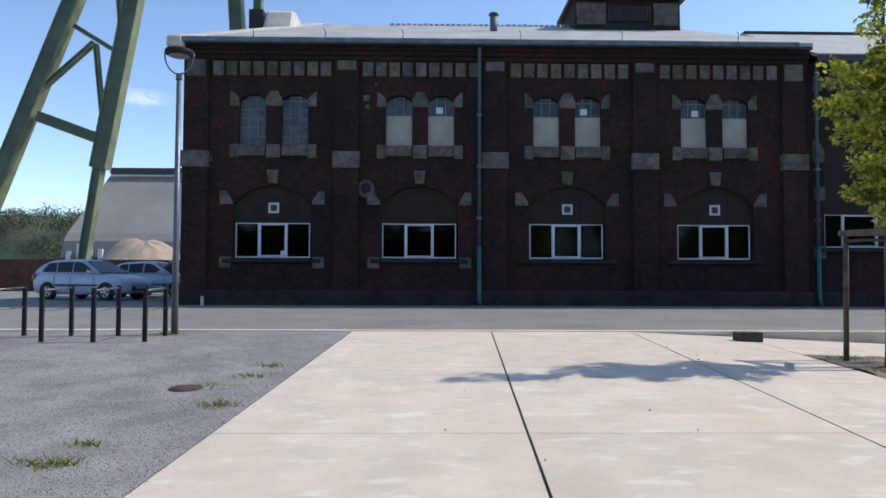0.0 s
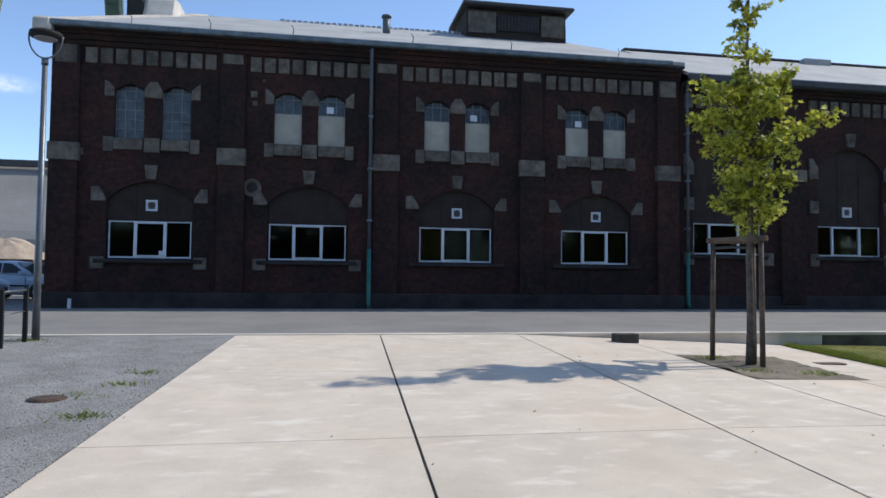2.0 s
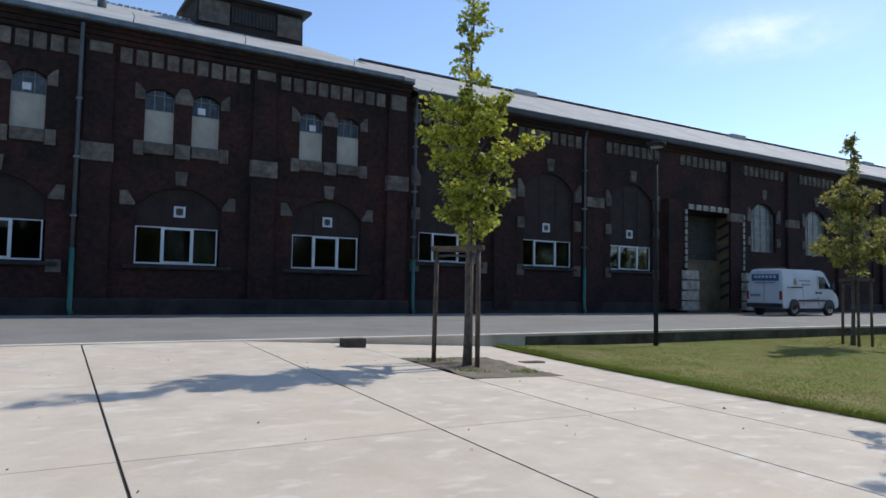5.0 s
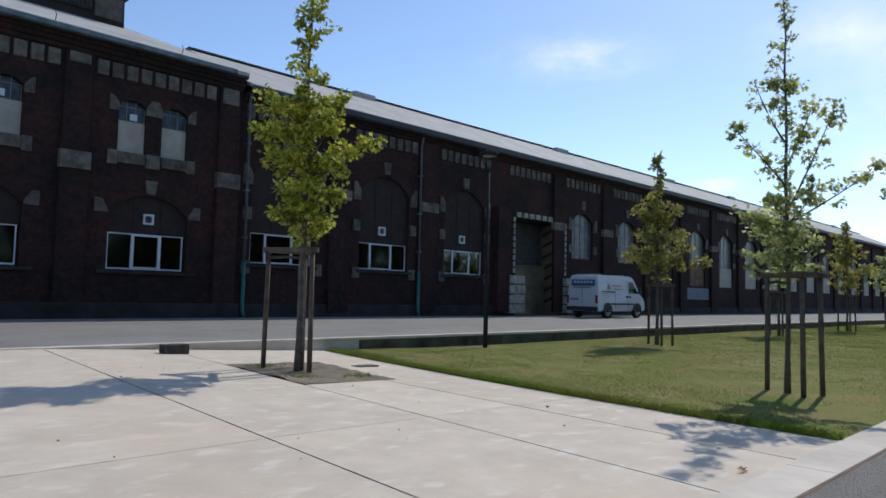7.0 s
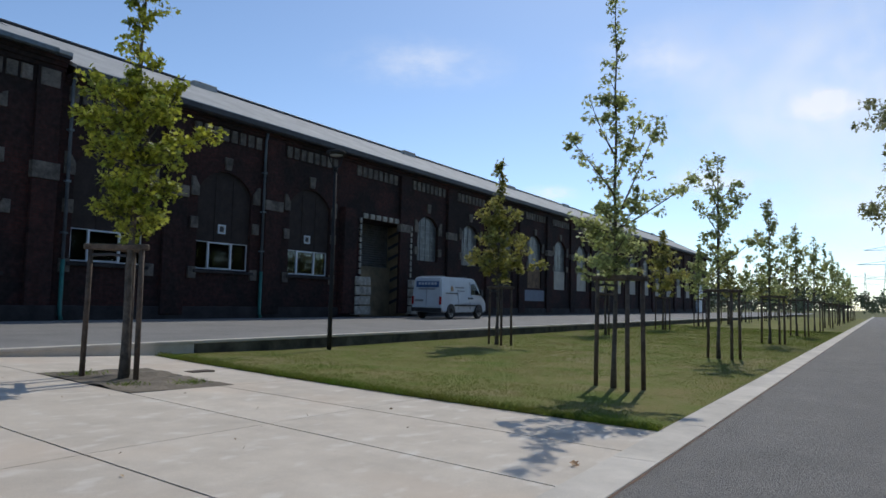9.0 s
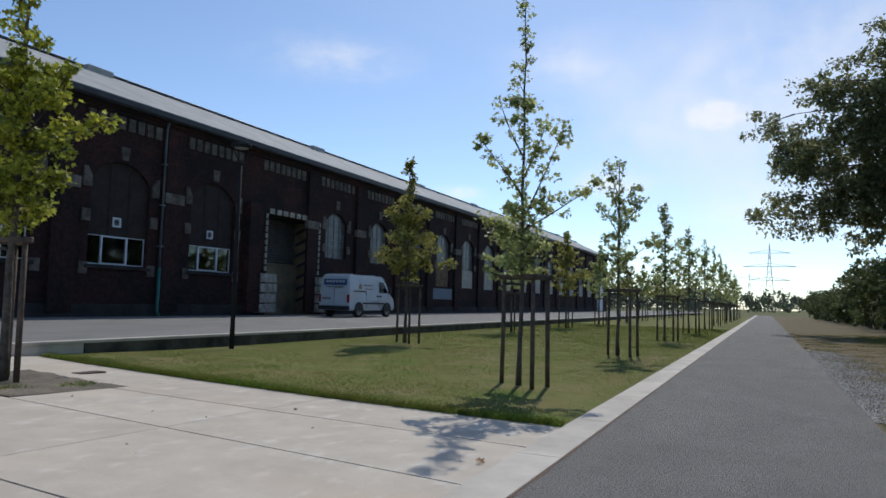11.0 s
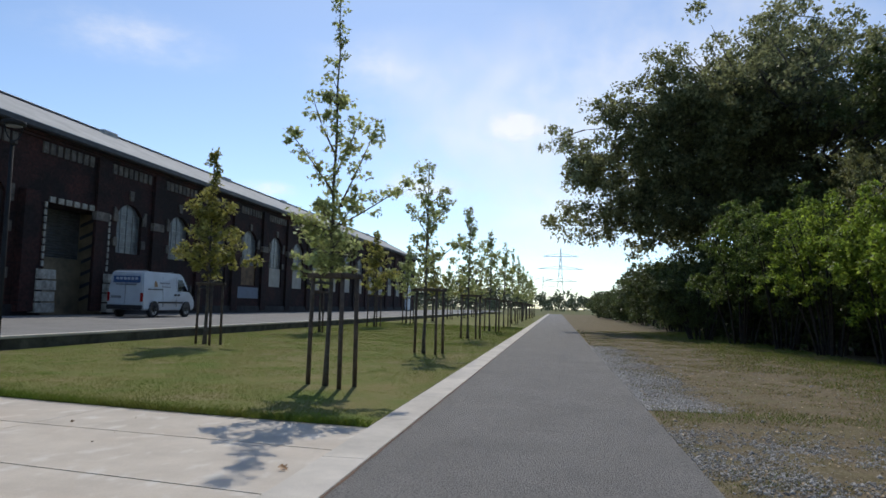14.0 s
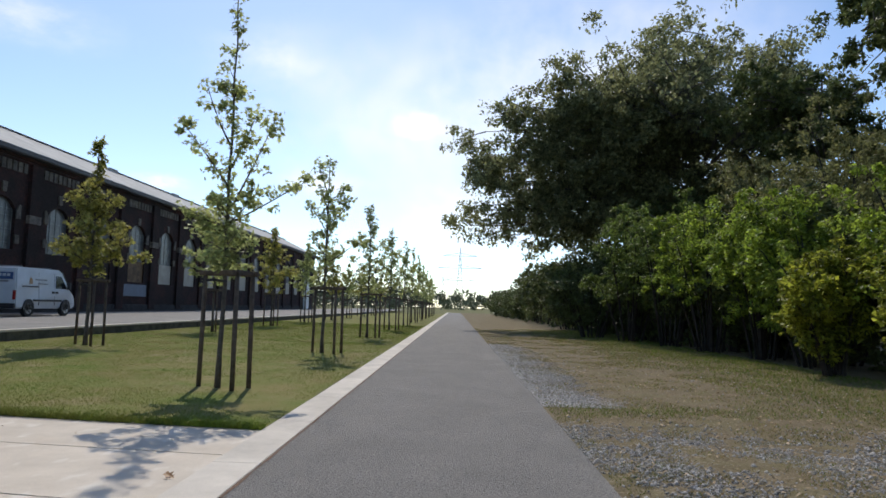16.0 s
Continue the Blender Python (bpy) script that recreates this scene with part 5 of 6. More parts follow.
def hatchback(x, y, turn, paint, label):
    m = pose(x, y, STREET_Z, 0, 0, turn)
    car = empty("car", (x, y, STREET_Z), label, "car", "parked cars")

    def low(px, w, zb, zt):
        h = zt - zb
        return [(w - 0.12, zb), (w - 0.03, zb + 0.16 * h), (w, zb + 0.45 * h), (w - 0.005, zb + 0.72 * h), (w - 0.035, zb + 0.9 * h), (w - 0.10, zt - 0.01), (w * 0.6, zt + 0.01), (0, zt + 0.02)]

    def high(px, zr):
        return [(0.80 - 0.19 * ((zr - 0.93) * q) / 0.57, 0.93 + (zr - 0.93) * q) for q in (0, 0.3, 0.6, 0.88)] + [(0.52, 0.93 + (zr - 0.93) * 0.98), (0.3, zr + 0.01), (0, zr + 0.02)]
    part("body", loft([(-2.10, 0.66, 0.42, 0.74), (-2.06, 0.78, 0.32, 0.90), (-1.95, 0.84, 0.25, 0.98), (-1.6, 0.87, 0.22, 1.0), (-0.8, 0.88, 0.20, 0.985), (0.4, 0.88, 0.20, 0.975), (0.95, 0.875, 0.20, 0.96), (1.4, 0.86, 0.22, 0.90), (1.75, 0.82, 0.24, 0.82), (1.95, 0.74, 0.27, 0.73), (2.06, 0.62, 0.31, 0.64), (2.11, 0.50, 0.36, 0.54)], low, m), paint, car)
    part("cabin", loft([(-2.02, 1.0), (-1.93, 1.14), (-1.80, 1.28), (-1.60, 1.41), (-1.30, 1.475), (-0.7, 1.50), (-0.25, 1.50), (0.05, 1.475), (0.22, 1.41), (0.55, 1.23), (1.02, 0.97)], high, m), paint, car)
    lean = lambda z: 0.333 * (z - 0.93)
    for s in (-1, 1):
        for k, o in enumerate(([(-1.66, 1.03), (-1.58, 1.20), (-1.42, 1.36), (-1.08, 1.40), (-1.02, 1.03)], [(-0.96, 1.03), (-1.01, 1.40), (-0.34, 1.42), (-0.30, 1.03)], [(-0.24, 1.03), (-0.27, 1.42), (0.02, 1.40), (0.20, 1.33), (0.72, 1.03)])):
            part("side_window", panel(o, s * 0.822, 0.03, m, lean), M_CARGLASS, car)
        part("moulding", panel([(-0.95, 0.52), (-0.95, 0.58), (0.95, 0.58), (0.95, 0.52)], s * 0.892, 0.03, m), M_BLACKPLASTIC, car)
        for px in (-1.1, -0.35):
            part("door_handle", panel([(px, 0.83), (px, 0.86), (px + 0.17, 0.86), (px + 0.17, 0.83)], s * 0.895, 0.04, m), paint, car)
        for px in (-1.0, -0.27, 0.78):
            part("door_seam", panel([(px, 0.34), (px, 0.88), (px + 0.012, 0.88), (px + 0.012, 0.34)], s * 0.885, 0.02, m), M_BLACKPLASTIC, car)
        part("mirror", panel([(0.58, 0.99), (0.55, 1.11), (0.70, 1.11), (0.76, 1.01)], s * 0.98, 0.17, m), paint, car)
        for px in (-1.30, 1.30):
            n = 14
            arch = [(px + 0.36 * math.cos(math.pi * k / n), 0.31 + 0.36 * math.sin(math.pi * k / n)) for k in range(n + 1)]
            part("wheel_arch", panel([(px + 0.36, 0.2)] + arch + [(px - 0.36, 0.2)], s * 0.884, 0.05, m), M_BLACKPLASTIC, car)
            wheel(car, px, s * 0.80, 0.31, m, s)
        part("headlight", panel([(1.66, 0.66), (1.60, 0.79), (1.80, 0.78), (1.98, 0.66)], s * 0.80, 0.20, m), M_LAMPGLASS, car)
        part("tail_light", panel([(-2.08, 0.74), (-2.05, 0.95), (-1.92, 0.98), (-1.90, 0.76)], s * 0.85, 0.14, m), M_REDLAMP, car)
    for name, o in (("windscreen", [(0.16, 1.46), (0.96, 1.025)]), ("rear_window", [(-1.66, 1.40), (-1.92, 1.17)])):
        (xa, za), (xb, zb) = o
        bm = bmesh.new()
        off = 0.035 if name == "windscreen" else -0.035
        ya, yb = 0.80 - lean(za) - 0.10, 0.80 - lean(zb) - 0.07
        vs = [bm.verts.new(m @ Vector(p)) for p in ((xa + off, -ya, za), (xa + off, ya, za), (xb + off, yb, zb), (xb + off, -yb, zb))]
        ws = [bm.verts.new(v.co - Vector((0, 0, 0.04))) for v in vs]
        bm.faces.new(vs)
        bm.faces.new(ws[::-1])
        for k in range(4):
            bm.faces.new((vs[k], ws[k], ws[(k + 1) % 4], vs[(k + 1) % 4]))
        bmesh.ops.recalc_face_normals(bm, faces=bm.faces)
        part(name, bm, M_CARGLASS, car)
    part("grille", link_box(m, 2.04, 2.115, -0.45, 0.45, 0.36, 0.52), M_BLACKPLASTIC, car)
    part("number_plate", link_box(m, 2.10, 2.125, -0.26, 0.26, 0.42, 0.52), M_WHITE, car)


def link_box(m, x0, x1, y0, y1, z0, z1, bevel=0.0):
    bm = bmesh.new()
    box(bm, x0, x1, y0, y1, z0, z1)
    for v in bm.verts:
        v.co = m @ v.co
    if bevel:
        bmesh.ops.bevel(bm, geom=bm.edges[:], offset=bevel, segments=1, affect="EDGES")
    return bm


hatchback(-12.75, 26.9, -17.0, M_SILVER, "silver-blue five-door hatchback parked beside the hall")
hatchback(-11.5, 30.2, -15.0, M_SILVER, "silver hatchback with a dark roofline parked behind another car")
hatchback(-10.6, 33.4, -15.0, M_BLACKPLASTIC, "black hatchback parked beside silver cars")


def van(x, y):
    m = pose(x, y, STREET_Z, 0, 0, 0) @ Matrix.Diagonal((0.95, 0.92, 0.98, 1))
    v = empty("van", (x, y, STREET_Z), "white panel van with blue lettering parked on the street", "van")
    lean = lambda z: 0.03 + max(0.0, z - 1.0) * 0.13
    body = [(-2.40, 0.42), (-2.43, 0.62), (-2.41, 1.2), (-2.33, 1.88), (-2.20, 1.97), (0.95, 1.97), (1.18, 1.90), (1.80, 1.20), (2.25, 1.02), (2.42, 0.80), (2.43, 0.42), (2.30, 0.34), (-2.3, 0.34)]
    bm = bmesh.new()
    shell(bm, body, 1.95, lambda px, z: lean(z) + (0.10 if px > 2.1 else 0), m)
    bmesh.ops.bevel(bm, geom=[e for e in bm.edges if e.calc_face_angle(0) > 0.4], offset=0.05, segments=2, affect="EDGES")
    part("body", bm, M_VANWHITE, v)
    for s in (-1, 1):
        part("cab_window", panel([(0.62, 1.22), (0.66, 1.72), (1.10, 1.72), (1.55, 1.22)], s * 0.985, 0.03, m, lean), M_CARGLASS, v)
        part("mirror", panel([(1.42, 1.20), (1.42, 1.48), (1.56, 1.48), (1.58, 1.20)], s * 1.12, 0.14, m), M_BLACKPLASTIC, v)
        part("moulding", panel([(-1.15, 0.66), (-1.15, 0.74), (1.05, 0.74), (1.05, 0.66)], s * 0.985, 0.04, m, lambda z: 0.0), M_BLACKPLASTIC, v)
        part("sliding_rail", panel([(-2.0, 1.24), (-2.0, 1.28), (-0.75, 1.28), (-0.75, 1.24)], s * 0.985, 0.04, m, lean), M_BLACKPLASTIC, v)
        part("door_seam", panel([(0.52, 0.5), (0.52, 1.8), (0.535, 1.8), (0.535, 0.5)], s * 0.982, 0.03, m, lean), M_GREYBAR, v)
        part("door_seam", panel([(-0.72, 0.5), (-0.72, 1.8), (-0.705, 1.8), (-0.705, 0.5)], s * 0.982, 0.03, m, lean), M_GREYBAR, v)
        part("door_handle", panel([(0.30, 1.02), (0.30, 1.10), (0.47, 1.10), (0.47, 1.02)], s * 0.99, 0.03, m, lean), M_BLACKPLASTIC, v)
        part("door_handle", panel([(0.60, 1.02), (0.60, 1.10), (0.77, 1.10), (0.77, 1.02)], s * 0.99, 0.03, m, lean), M_BLACKPLASTIC, v)
        part("lettering_bar", panel([(-1.0, 1.50), (-1.0, 1.56), (-0.1, 1.56), (-0.1, 1.50)], s * 0.985, 0.03, m, lean), M_GREYBAR, v)
        part("lettering_bar", panel([(-0.8, 1.36), (-0.8, 1.40), (-0.05, 1.40), (-0.05, 1.36)], s * 0.985, 0.03, m, lean), M_GREYBAR, v)
        part("emblem", panel([(-1.45, 1.36), (-1.45, 1.50), (-1.34, 1.62), (-1.22, 1.52), (-1.20, 1.36)], s * 0.985, 0.03, m, lean), M_ORANGE, v)
        for px in (-1.50, 1.43):
            n = 14
            arch = [(px + 0.40 * math.cos(math.pi * k / n), 0.36 + 0.40 * math.sin(math.pi * k / n)) for k in range(n + 1)]
            part("wheel_arch", panel([(px + 0.40, 0.3)] + arch + [(px - 0.40, 0.3)], s * 0.978, 0.06, m), M_BLACKPLASTIC, v)
            wheel(v, px, s * 0.87, 0.34, m, s)
        part("tail_light", link_box(m, -2.46, -2.38, s * 0.86 - 0.05, s * 0.86 + 0.05, 0.72, 1.10), M_REDLAMP, v)
    part("bumper", link_box(m, -2.50, -2.36, -0.93, 0.93, 0.36, 0.56, 0.03), M_BLACKPLASTIC, v)
    part("bumper", link_box(m, 2.34, 2.46, -0.85, 0.85, 0.36, 0.62, 0.03), M_BLACKPLASTIC, v)
    part("sign_field", link_box(m, -2.42, -2.385, -0.74, 0.66, 1.50, 1.76), M_BLUESIGN, v, "blue lettering strip on the rear doors")
    for k in range(6):
        a = -0.62 + k * 0.2
        part("lettering_bar", link_box(m, -2.43, -2.415, a, a + 0.14, 1.61, 1.71), M_VANWHITE, v)
    part("lettering_bar", link_box(m, -2.44, -2.40, -0.55, 0.50, 1.40, 1.45), M_GREYBAR, v)
    part("number_plate", link_box(m, -2.47, -2.40, 0.20, 0.72, 0.86, 0.97), M_GREYBAR, v)
    part("door_seam", link_box(m, -2.445, -2.38, -0.008, 0.008, 0.60, 1.50), M_GREYBAR, v)
    part("roof_bar", link_box(m, -1.9, -1.85, -0.75, 0.75, 1.98, 2.02), M_GREYBAR, v)
    part("roof_bar", link_box(m, 0.3, 0.35, -0.75, 0.75, 1.98, 2.02), M_GREYBAR, v)
    bm = bmesh.new()
    vs = [bm.verts.new(m @ Vector(p)) for p in ((1.21, -0.80, 1.88), (1.21, 0.80, 1.88), (1.79, 0.88, 1.24), (1.79, -0.88, 1.24))]
    ws = [bm.verts.new(q.co + Vector((0.03, 0, 0.03))) for q in vs]
    bm.faces.new(vs[::-1])
    bm.faces.new(ws)
    for k in range(4):
        bm.faces.new((vs[k], vs[(k + 1) % 4], ws[(k + 1) % 4], ws[k]))
    part("windscreen", bm, M_CARGLASS, v)
    # the raised roof: everything above the waist is stretched upwards
    for ob in v.children_recursive:
        for q in ob.data.vertices:
            h = q.co.z - STREET_Z - 1.0
            if h > 0:
                q.co.z += 0.14 * h


van(31.0, 19.2)

# ---- street furniture ----
def street_lamp(x, y, z0, top, label, material):
    lamp = empty("street_lamp", (x, y, z0), label, "street lamp", "street lamps")
    part("pole", tubed([(x, y, z0 - 0.05), (x, y, z0 + 1.2), (x, y, top - 0.42)], [0.056, 0.052, 0.038], 12), material, lamp)
    part("collar", tubed([(x, y, top - 0.46), (x, y, top - 0.36)], [0.05, 0.05], 12), material, lamp)
    n = 10
    for s in (-1, 1):
        pts = [(x + s * 0.24 * math.sin(math.pi / 2 * k / n), y, top - 0.36 + 0.34 * (1 - math.cos(math.pi / 2 * k / n))) for k in range(n + 1)]
        part("bracket", tubed(pts, 0.013, 6), material, lamp)
    part("shade", tubed([(x, y, top - 0.06), (x, y, top - 0.03), (x, y, top + 0.03), (x, y, top + 0.06)], [0.17, 0.235, 0.225, 0.12], 24), M_STEEL, lamp, "flat round luminaire")
    part("diffuser", tubed([(x, y, top - 0.075), (x, y, top - 0.062)], [0.14, 0.165], 20), M_GREYBAR, lamp)


M_LAMPGREY = mat("grey_lamp_paint", (0.15, 0.165, 0.18), 0.4, metal=0.4, vary=0.1)
street_lamp(-4.13, 11.48, 0.31, 4.93, "grey steel street lamp with a flat round head", M_LAMPGREY)
street_lamp(12.84, 11.42, 0.02, 4.72, "dark steel street lamp at the edge of the lawn", M_STEEL)

# bike stands: hoops of two posts and a bar
def bike_stand(a, b):
    (ax, ay), (bx, by) = a, b
    za, zb = yard_z(ax, ay), yard_z(bx, by)
    st = empty("bike_stand", ((ax + bx) / 2, (ay + by) / 2, za), "grey steel hoop bike stand on gravel", "bike stand", "bike stands")
    for x, y, z in ((ax, ay, za), (bx, by, zb)):
        part("post", boxed(x - 0.032, x + 0.032, y - 0.022, y + 0.022, z - 0.05, z + 0.80, 0.006), M_STEEL, st)
    part("top_bar", tubed([(ax, ay, za + 0.76), (bx, by, zb + 0.76)], 0.017, 8), M_LAMPGREY, st)
    part("lower_bar", tubed([(ax, ay, za + 0.45), (bx, by, zb + 0.45)], 0.008, 6), M_LAMPGREY, st)


for k in range(5):
    bike_stand((-4.22 - 0.76 * k, 10.52), (-4.20 - 0.74 * k, 11.27))

# loose concrete block at the foot of the wall, a manhole and a drain
M_BLOCK = mat("dark_weathered_concrete", (0.085, 0.078, 0.065), 0.9, vary=0.3, scale=5, bump=0.4)
thing("concrete_block", boxed(4.96, 5.36, 11.18, 11.42, plaza_z(5.1, 11.3) - 0.01, plaza_z(5.1, 11.3) + 0.15, 0.012), M_BLOCK, "dark weathered concrete block lying on the slabs", "concrete block")
M_IRON = mat("rusty_cast_iron", (0.10, 0.065, 0.045), 0.8, metal=0.2, vary=0.3, scale=9, bump=0.5)
bm = bmesh.new()
mz = yard_z(-2.38, 6.97)
tube(bm, [(-2.38, 6.97, mz - 0.05), (-2.38, 6.97, mz + 0.02)], [0.14, 0.14], 24)
cover = thing("manhole_cover", bm, M_IRON, "rusty round iron manhole cover in the gravel", "manhole cover")
part("rim", tubed([(-2.38, 6.97, mz - 0.04), (-2.38, 6.97, mz + 0.012)], [0.165, 0.165], 24), M_IRON, cover)
thing("drain_grate", boxed(7.05, 7.45, 8.95, 9.15, plaza_z(7.2, 9.1) - 0.05, plaza_z(7.2, 9.1) + 0.014, 0.005), M_IRON, "small dark iron drain cover in the slabs", "drain")
# a marker post by the wall
thing("marker_post", boxed(-7.05, -6.97, 21.75, 21.83, STREET_Z, 0.62, 0.01), M_WHITE, "short white marker post at the hall's foot", "marker post")

# one crumpled autumn leaf on the slab, and scattered ones
M_DRYLEAF = leaf_mat("dry_leaf", (0.42, 0.20, 0.06), (0.30, 0.16, 0.07), 0.2)
v_, f_ = leaf_arrays(np.array([(5.49, 2.47, 0.035), (5.51, 2.45, 0.025)]), np.array([0.085, 0.075]), LOBED, LOBED_F, 0.2)
tagged(new("fallen_leaf", mesh_of("fallen_leaf", v_, f_, M_DRYLEAF)), "crumpled orange-brown leaf lying on the concrete", "leaf")
M_LITTER = leaf_mat("leaf_litter", (0.42, 0.31, 0.18), (0.27, 0.19, 0.11), 0.2)
n = 7000
px = 5 + 25 * nprng.random(n) ** 1.5
py = PATH_Y0 - 0.15 - 6.5 * nprng.random(n)
pz = np.array([verge_z(a, b) for a, b in zip(px, py)]) + 0.02
v_, f_ = leaf_arrays(np.stack([px, py, pz], 1), nprng.uniform(0.02, 0.055, n), OVAL, OVAL_F, 1.2)
tagged(new("leaf_litter", mesh_of("leaf_litter", v_, f_, M_LITTER)), "dry brown leaves scattered over the verge", "leaf litter", kind="stuff")
n = 60
px, py = nprng.uniform(-1.5, 7.5, n), nprng.uniform(3, 11.5, n)
pz = np.array([plaza_z(a, b) for a, b in zip(px, py)]) + 0.012
v_, f_ = leaf_arrays(np.stack([px, py, pz], 1), nprng.uniform(0.02, 0.05, n), OVAL, OVAL_F, 0.9)
tagged(new("slab_litter", mesh_of("slab_litter", v_, f_, M_LITTER)), "a few small dry leaves on the concrete", "leaf litter", kind="stuff")


# ---- grass, weeds and stones ----
def blades(name, xs, ys, zs, heights, widths, material, label, category, lean=0.5):
    n = len(xs)
    a = nprng.uniform(0, 2 * np.pi, n)
    b = nprng.uniform(0, 2 * np.pi, n)
    base = np.stack([xs, ys, zs - 0.005], 1)
    side = np.stack([np.cos(a), np.sin(a), np.zeros(n)], 1) * widths[:, None] / 2
    tip = base + np.stack([np.cos(b) * heights * lean, np.sin(b) * heights * lean, heights], 1)
    v = np.stack([base - side, base + side, tip], 1).reshape(-1, 3)
    f = np.arange(3 * n).reshape(-1, 3)
    return tagged(new(name, mesh_of(name, v, f, material)), label, category, kind="stuff")


M_GRASS = mat("grass_blade", (0.125, 0.20, 0.026), 0.6, vary=0.25, scale=0.75, bump=0.0, second=(0.20, 0.20, 0.05), spots=0.55, per_island=0.3, spec=0.05, trans=0.35)
M_DRYGRASS = leaf_mat("dry_grass_blade", (0.33, 0.265, 0.12), (0.23, 0.205, 0.075), 0.3, 0.4, 0.05)
M_WEED = leaf_mat("weed_blade", (0.17, 0.235, 0.04), (0.115, 0.165, 0.03), 0.35, 0.4, 0.05)
n = 330000
gy = KERB_Y1 + 0.01 + (STREET_Y - 0.15 - KERB_Y1) * nprng.random(n)
gx = 7.48 + 0.0115 * (gy - KERB_Y1) ** 2 + 38 * nprng.random(n) ** 1.9 - 0.03
pat = np.array([noise.noise((a * 0.6, b * 0.6, 2)) + 0.5 * noise.noise((a * 2.2, b * 2.2, 7)) for a, b in zip(gx, gy)])
bare = np.exp(-((gx - 10.9) ** 2 + (gy - 3.5) ** 2) / 0.9) * 0.95 + np.exp(-((gx - 9.3) ** 2 + (gy - 2.7) ** 2) / 1.5) * 0.5
keep = nprng.random(n) > np.clip(bare + 0.55 * (pat < -0.22), 0, 0.95)
gx, gy, pat = gx[keep], gy[keep], pat[keep]
gz = np.array([lawn_h(a, b) for a, b in zip(gx, gy)])
near = np.clip(14 / gx, 0.35, 1.2)
blades("lawn_grass", gx, gy, gz, nprng.uniform(0.010, 0.030, len(gx)) * (1 + 0.2 * (1 - near)), nprng.uniform(0.005, 0.010, len(gx)) / near, M_GRASS, "short mown lawn grass", "grass")
# a longer fringe along the slabs' edge
n = 9000
gy = KERB_Y1 + 9.4 * nprng.random(n)
gx = 7.48 + 0.0115 * (gy - KERB_Y1) ** 2 + nprng.uniform(-0.05, 0.10, n)
gz = np.array([lawn_h(a, b) for a, b in zip(gx, gy)])
blades("lawn_fringe", gx, gy, gz, nprng.uniform(0.04, 0.10, n), nprng.uniform(0.006, 0.012, n), M_GRASS, "uncut grass along the edge of the slabs", "grass", 0.9)
# verge: tufts on dry ground, greener near the bushes
n = 210000
gx = 4.8 + 40 * nprng.random(n) ** 1.7
gy = PATH_Y0 - 0.05 - 7.5 * nprng.random(n)
pat = np.array([noise.noise((a * 0.9, b * 0.9, 12)) + 0.6 * noise.noise((a * 3, b * 3, 15)) for a, b in zip(gx, gy)])
d = PATH_Y0 - gy
green = np.clip((d - 2.2) / 3.5, 0, 1) + 1.1 * np.exp(-((gx - 9.7) / 0.55) ** 2) * np.clip(1.5 - d / 3.2, 0, 1)
keep = pat > 0.10 - 0.80 * green
gx, gy, pat, green = gx[keep], gy[keep], pat[keep], green[keep]
gz = np.array([verge_z(a, b) for a, b in zip(gx, gy)])
wet = nprng.random(len(gx)) < np.clip(0.2 + 0.5 * green, 0, 0.8)
hh = nprng.uniform(0.012, 0.055, len(gx)) * (0.7 + 0.6 * np.clip(green, 0, 1))
ww = nprng.uniform(0.006, 0.013, len(gx)) * np.clip(gx / 12, 0.8, 2.5)
for name, sel, ma, lab in (("verge_grass", wet, M_WEED, "green grass tufts on the verge"), ("dry_verge_grass", ~wet, M_DRYGRASS, "dry yellowed grass on the verge")):
    blades(name, gx[sel], gy[sel], gz[sel], hh[sel], ww[sel], ma, lab, "grass", 0.8)
# weeds in the gravel and in the pit
tx, ty = [], []
for cx, cy, r, k in ((-1.86, 6.2, 0.12, 130), (-2.1, 7.1, 0.16, 70), (-2.35, 4.5, 0.08, 130), (-2.5, 4.55, 0.08, 30), (-1.85, 8.3, 0.10, 70), (-1.9, 7.6, 0.10, 70), (-2.35, 4.95, 0.07, 60), (5.6, 9.35, 0.16, 130), (6.2, 7.95, 0.14, 120), (5.45, 8.15, 0.12, 90), (-4.2, 11.4, 0.15, 120)):
    tx.append(nprng.normal(cx, r, k))
    ty.append(nprng.normal(cy, r * 0.6, k))
tx, ty = np.concatenate(tx), np.concatenate(ty)
tz = np.array([(yard_z(a, b) if a < 0 else plaza_z(a, b) + 0.01) for a, b in zip(tx, ty)])
blades("weeds", tx, ty, tz, nprng.uniform(0.02, 0.07, len(tx)), nprng.uniform(0.008, 0.016, len(tx)), M_WEED, "small green weeds in gravel and soil", "weeds", 1.2)


def stones(name, xs, ys, zs, sizes, material, label):
    """Little irregular stones of eight faces each."""
    n = len(xs)
    octa = np.array([(1, 0, 0), (0, 1, 0), (-1, 0, 0), (0, -1, 0), (0, 0, 0.8), (0, 0, -0.6)], float)
    tri = np.array([(0, 1, 4), (1, 2, 4), (2, 3, 4), (3, 0, 4), (1, 0, 5), (2, 1, 5), (3, 2, 5), (0, 3, 5)])
    a = nprng.uniform(0, 2 * np.pi, n)
    p = octa[None] * sizes[:, None, None] * nprng.uniform(0.55, 1.2, (n, 6, 1))
    x = p[..., 0] * np.cos(a)[:, None] - p[..., 1] * np.sin(a)[:, None]
    y = p[..., 0] * np.sin(a)[:, None] + p[..., 1] * np.cos(a)[:, None]
    v = np.stack([x, y, p[..., 2]], -1) + np.stack([xs, ys, zs], 1)[:, None]
    f = tri[None] + (np.arange(n) * 6)[:, None, None]
    return tagged(new(name, mesh_of(name, v.reshape(-1, 3), f.reshape(-1, 3), material)), label, "gravel", kind="stuff")


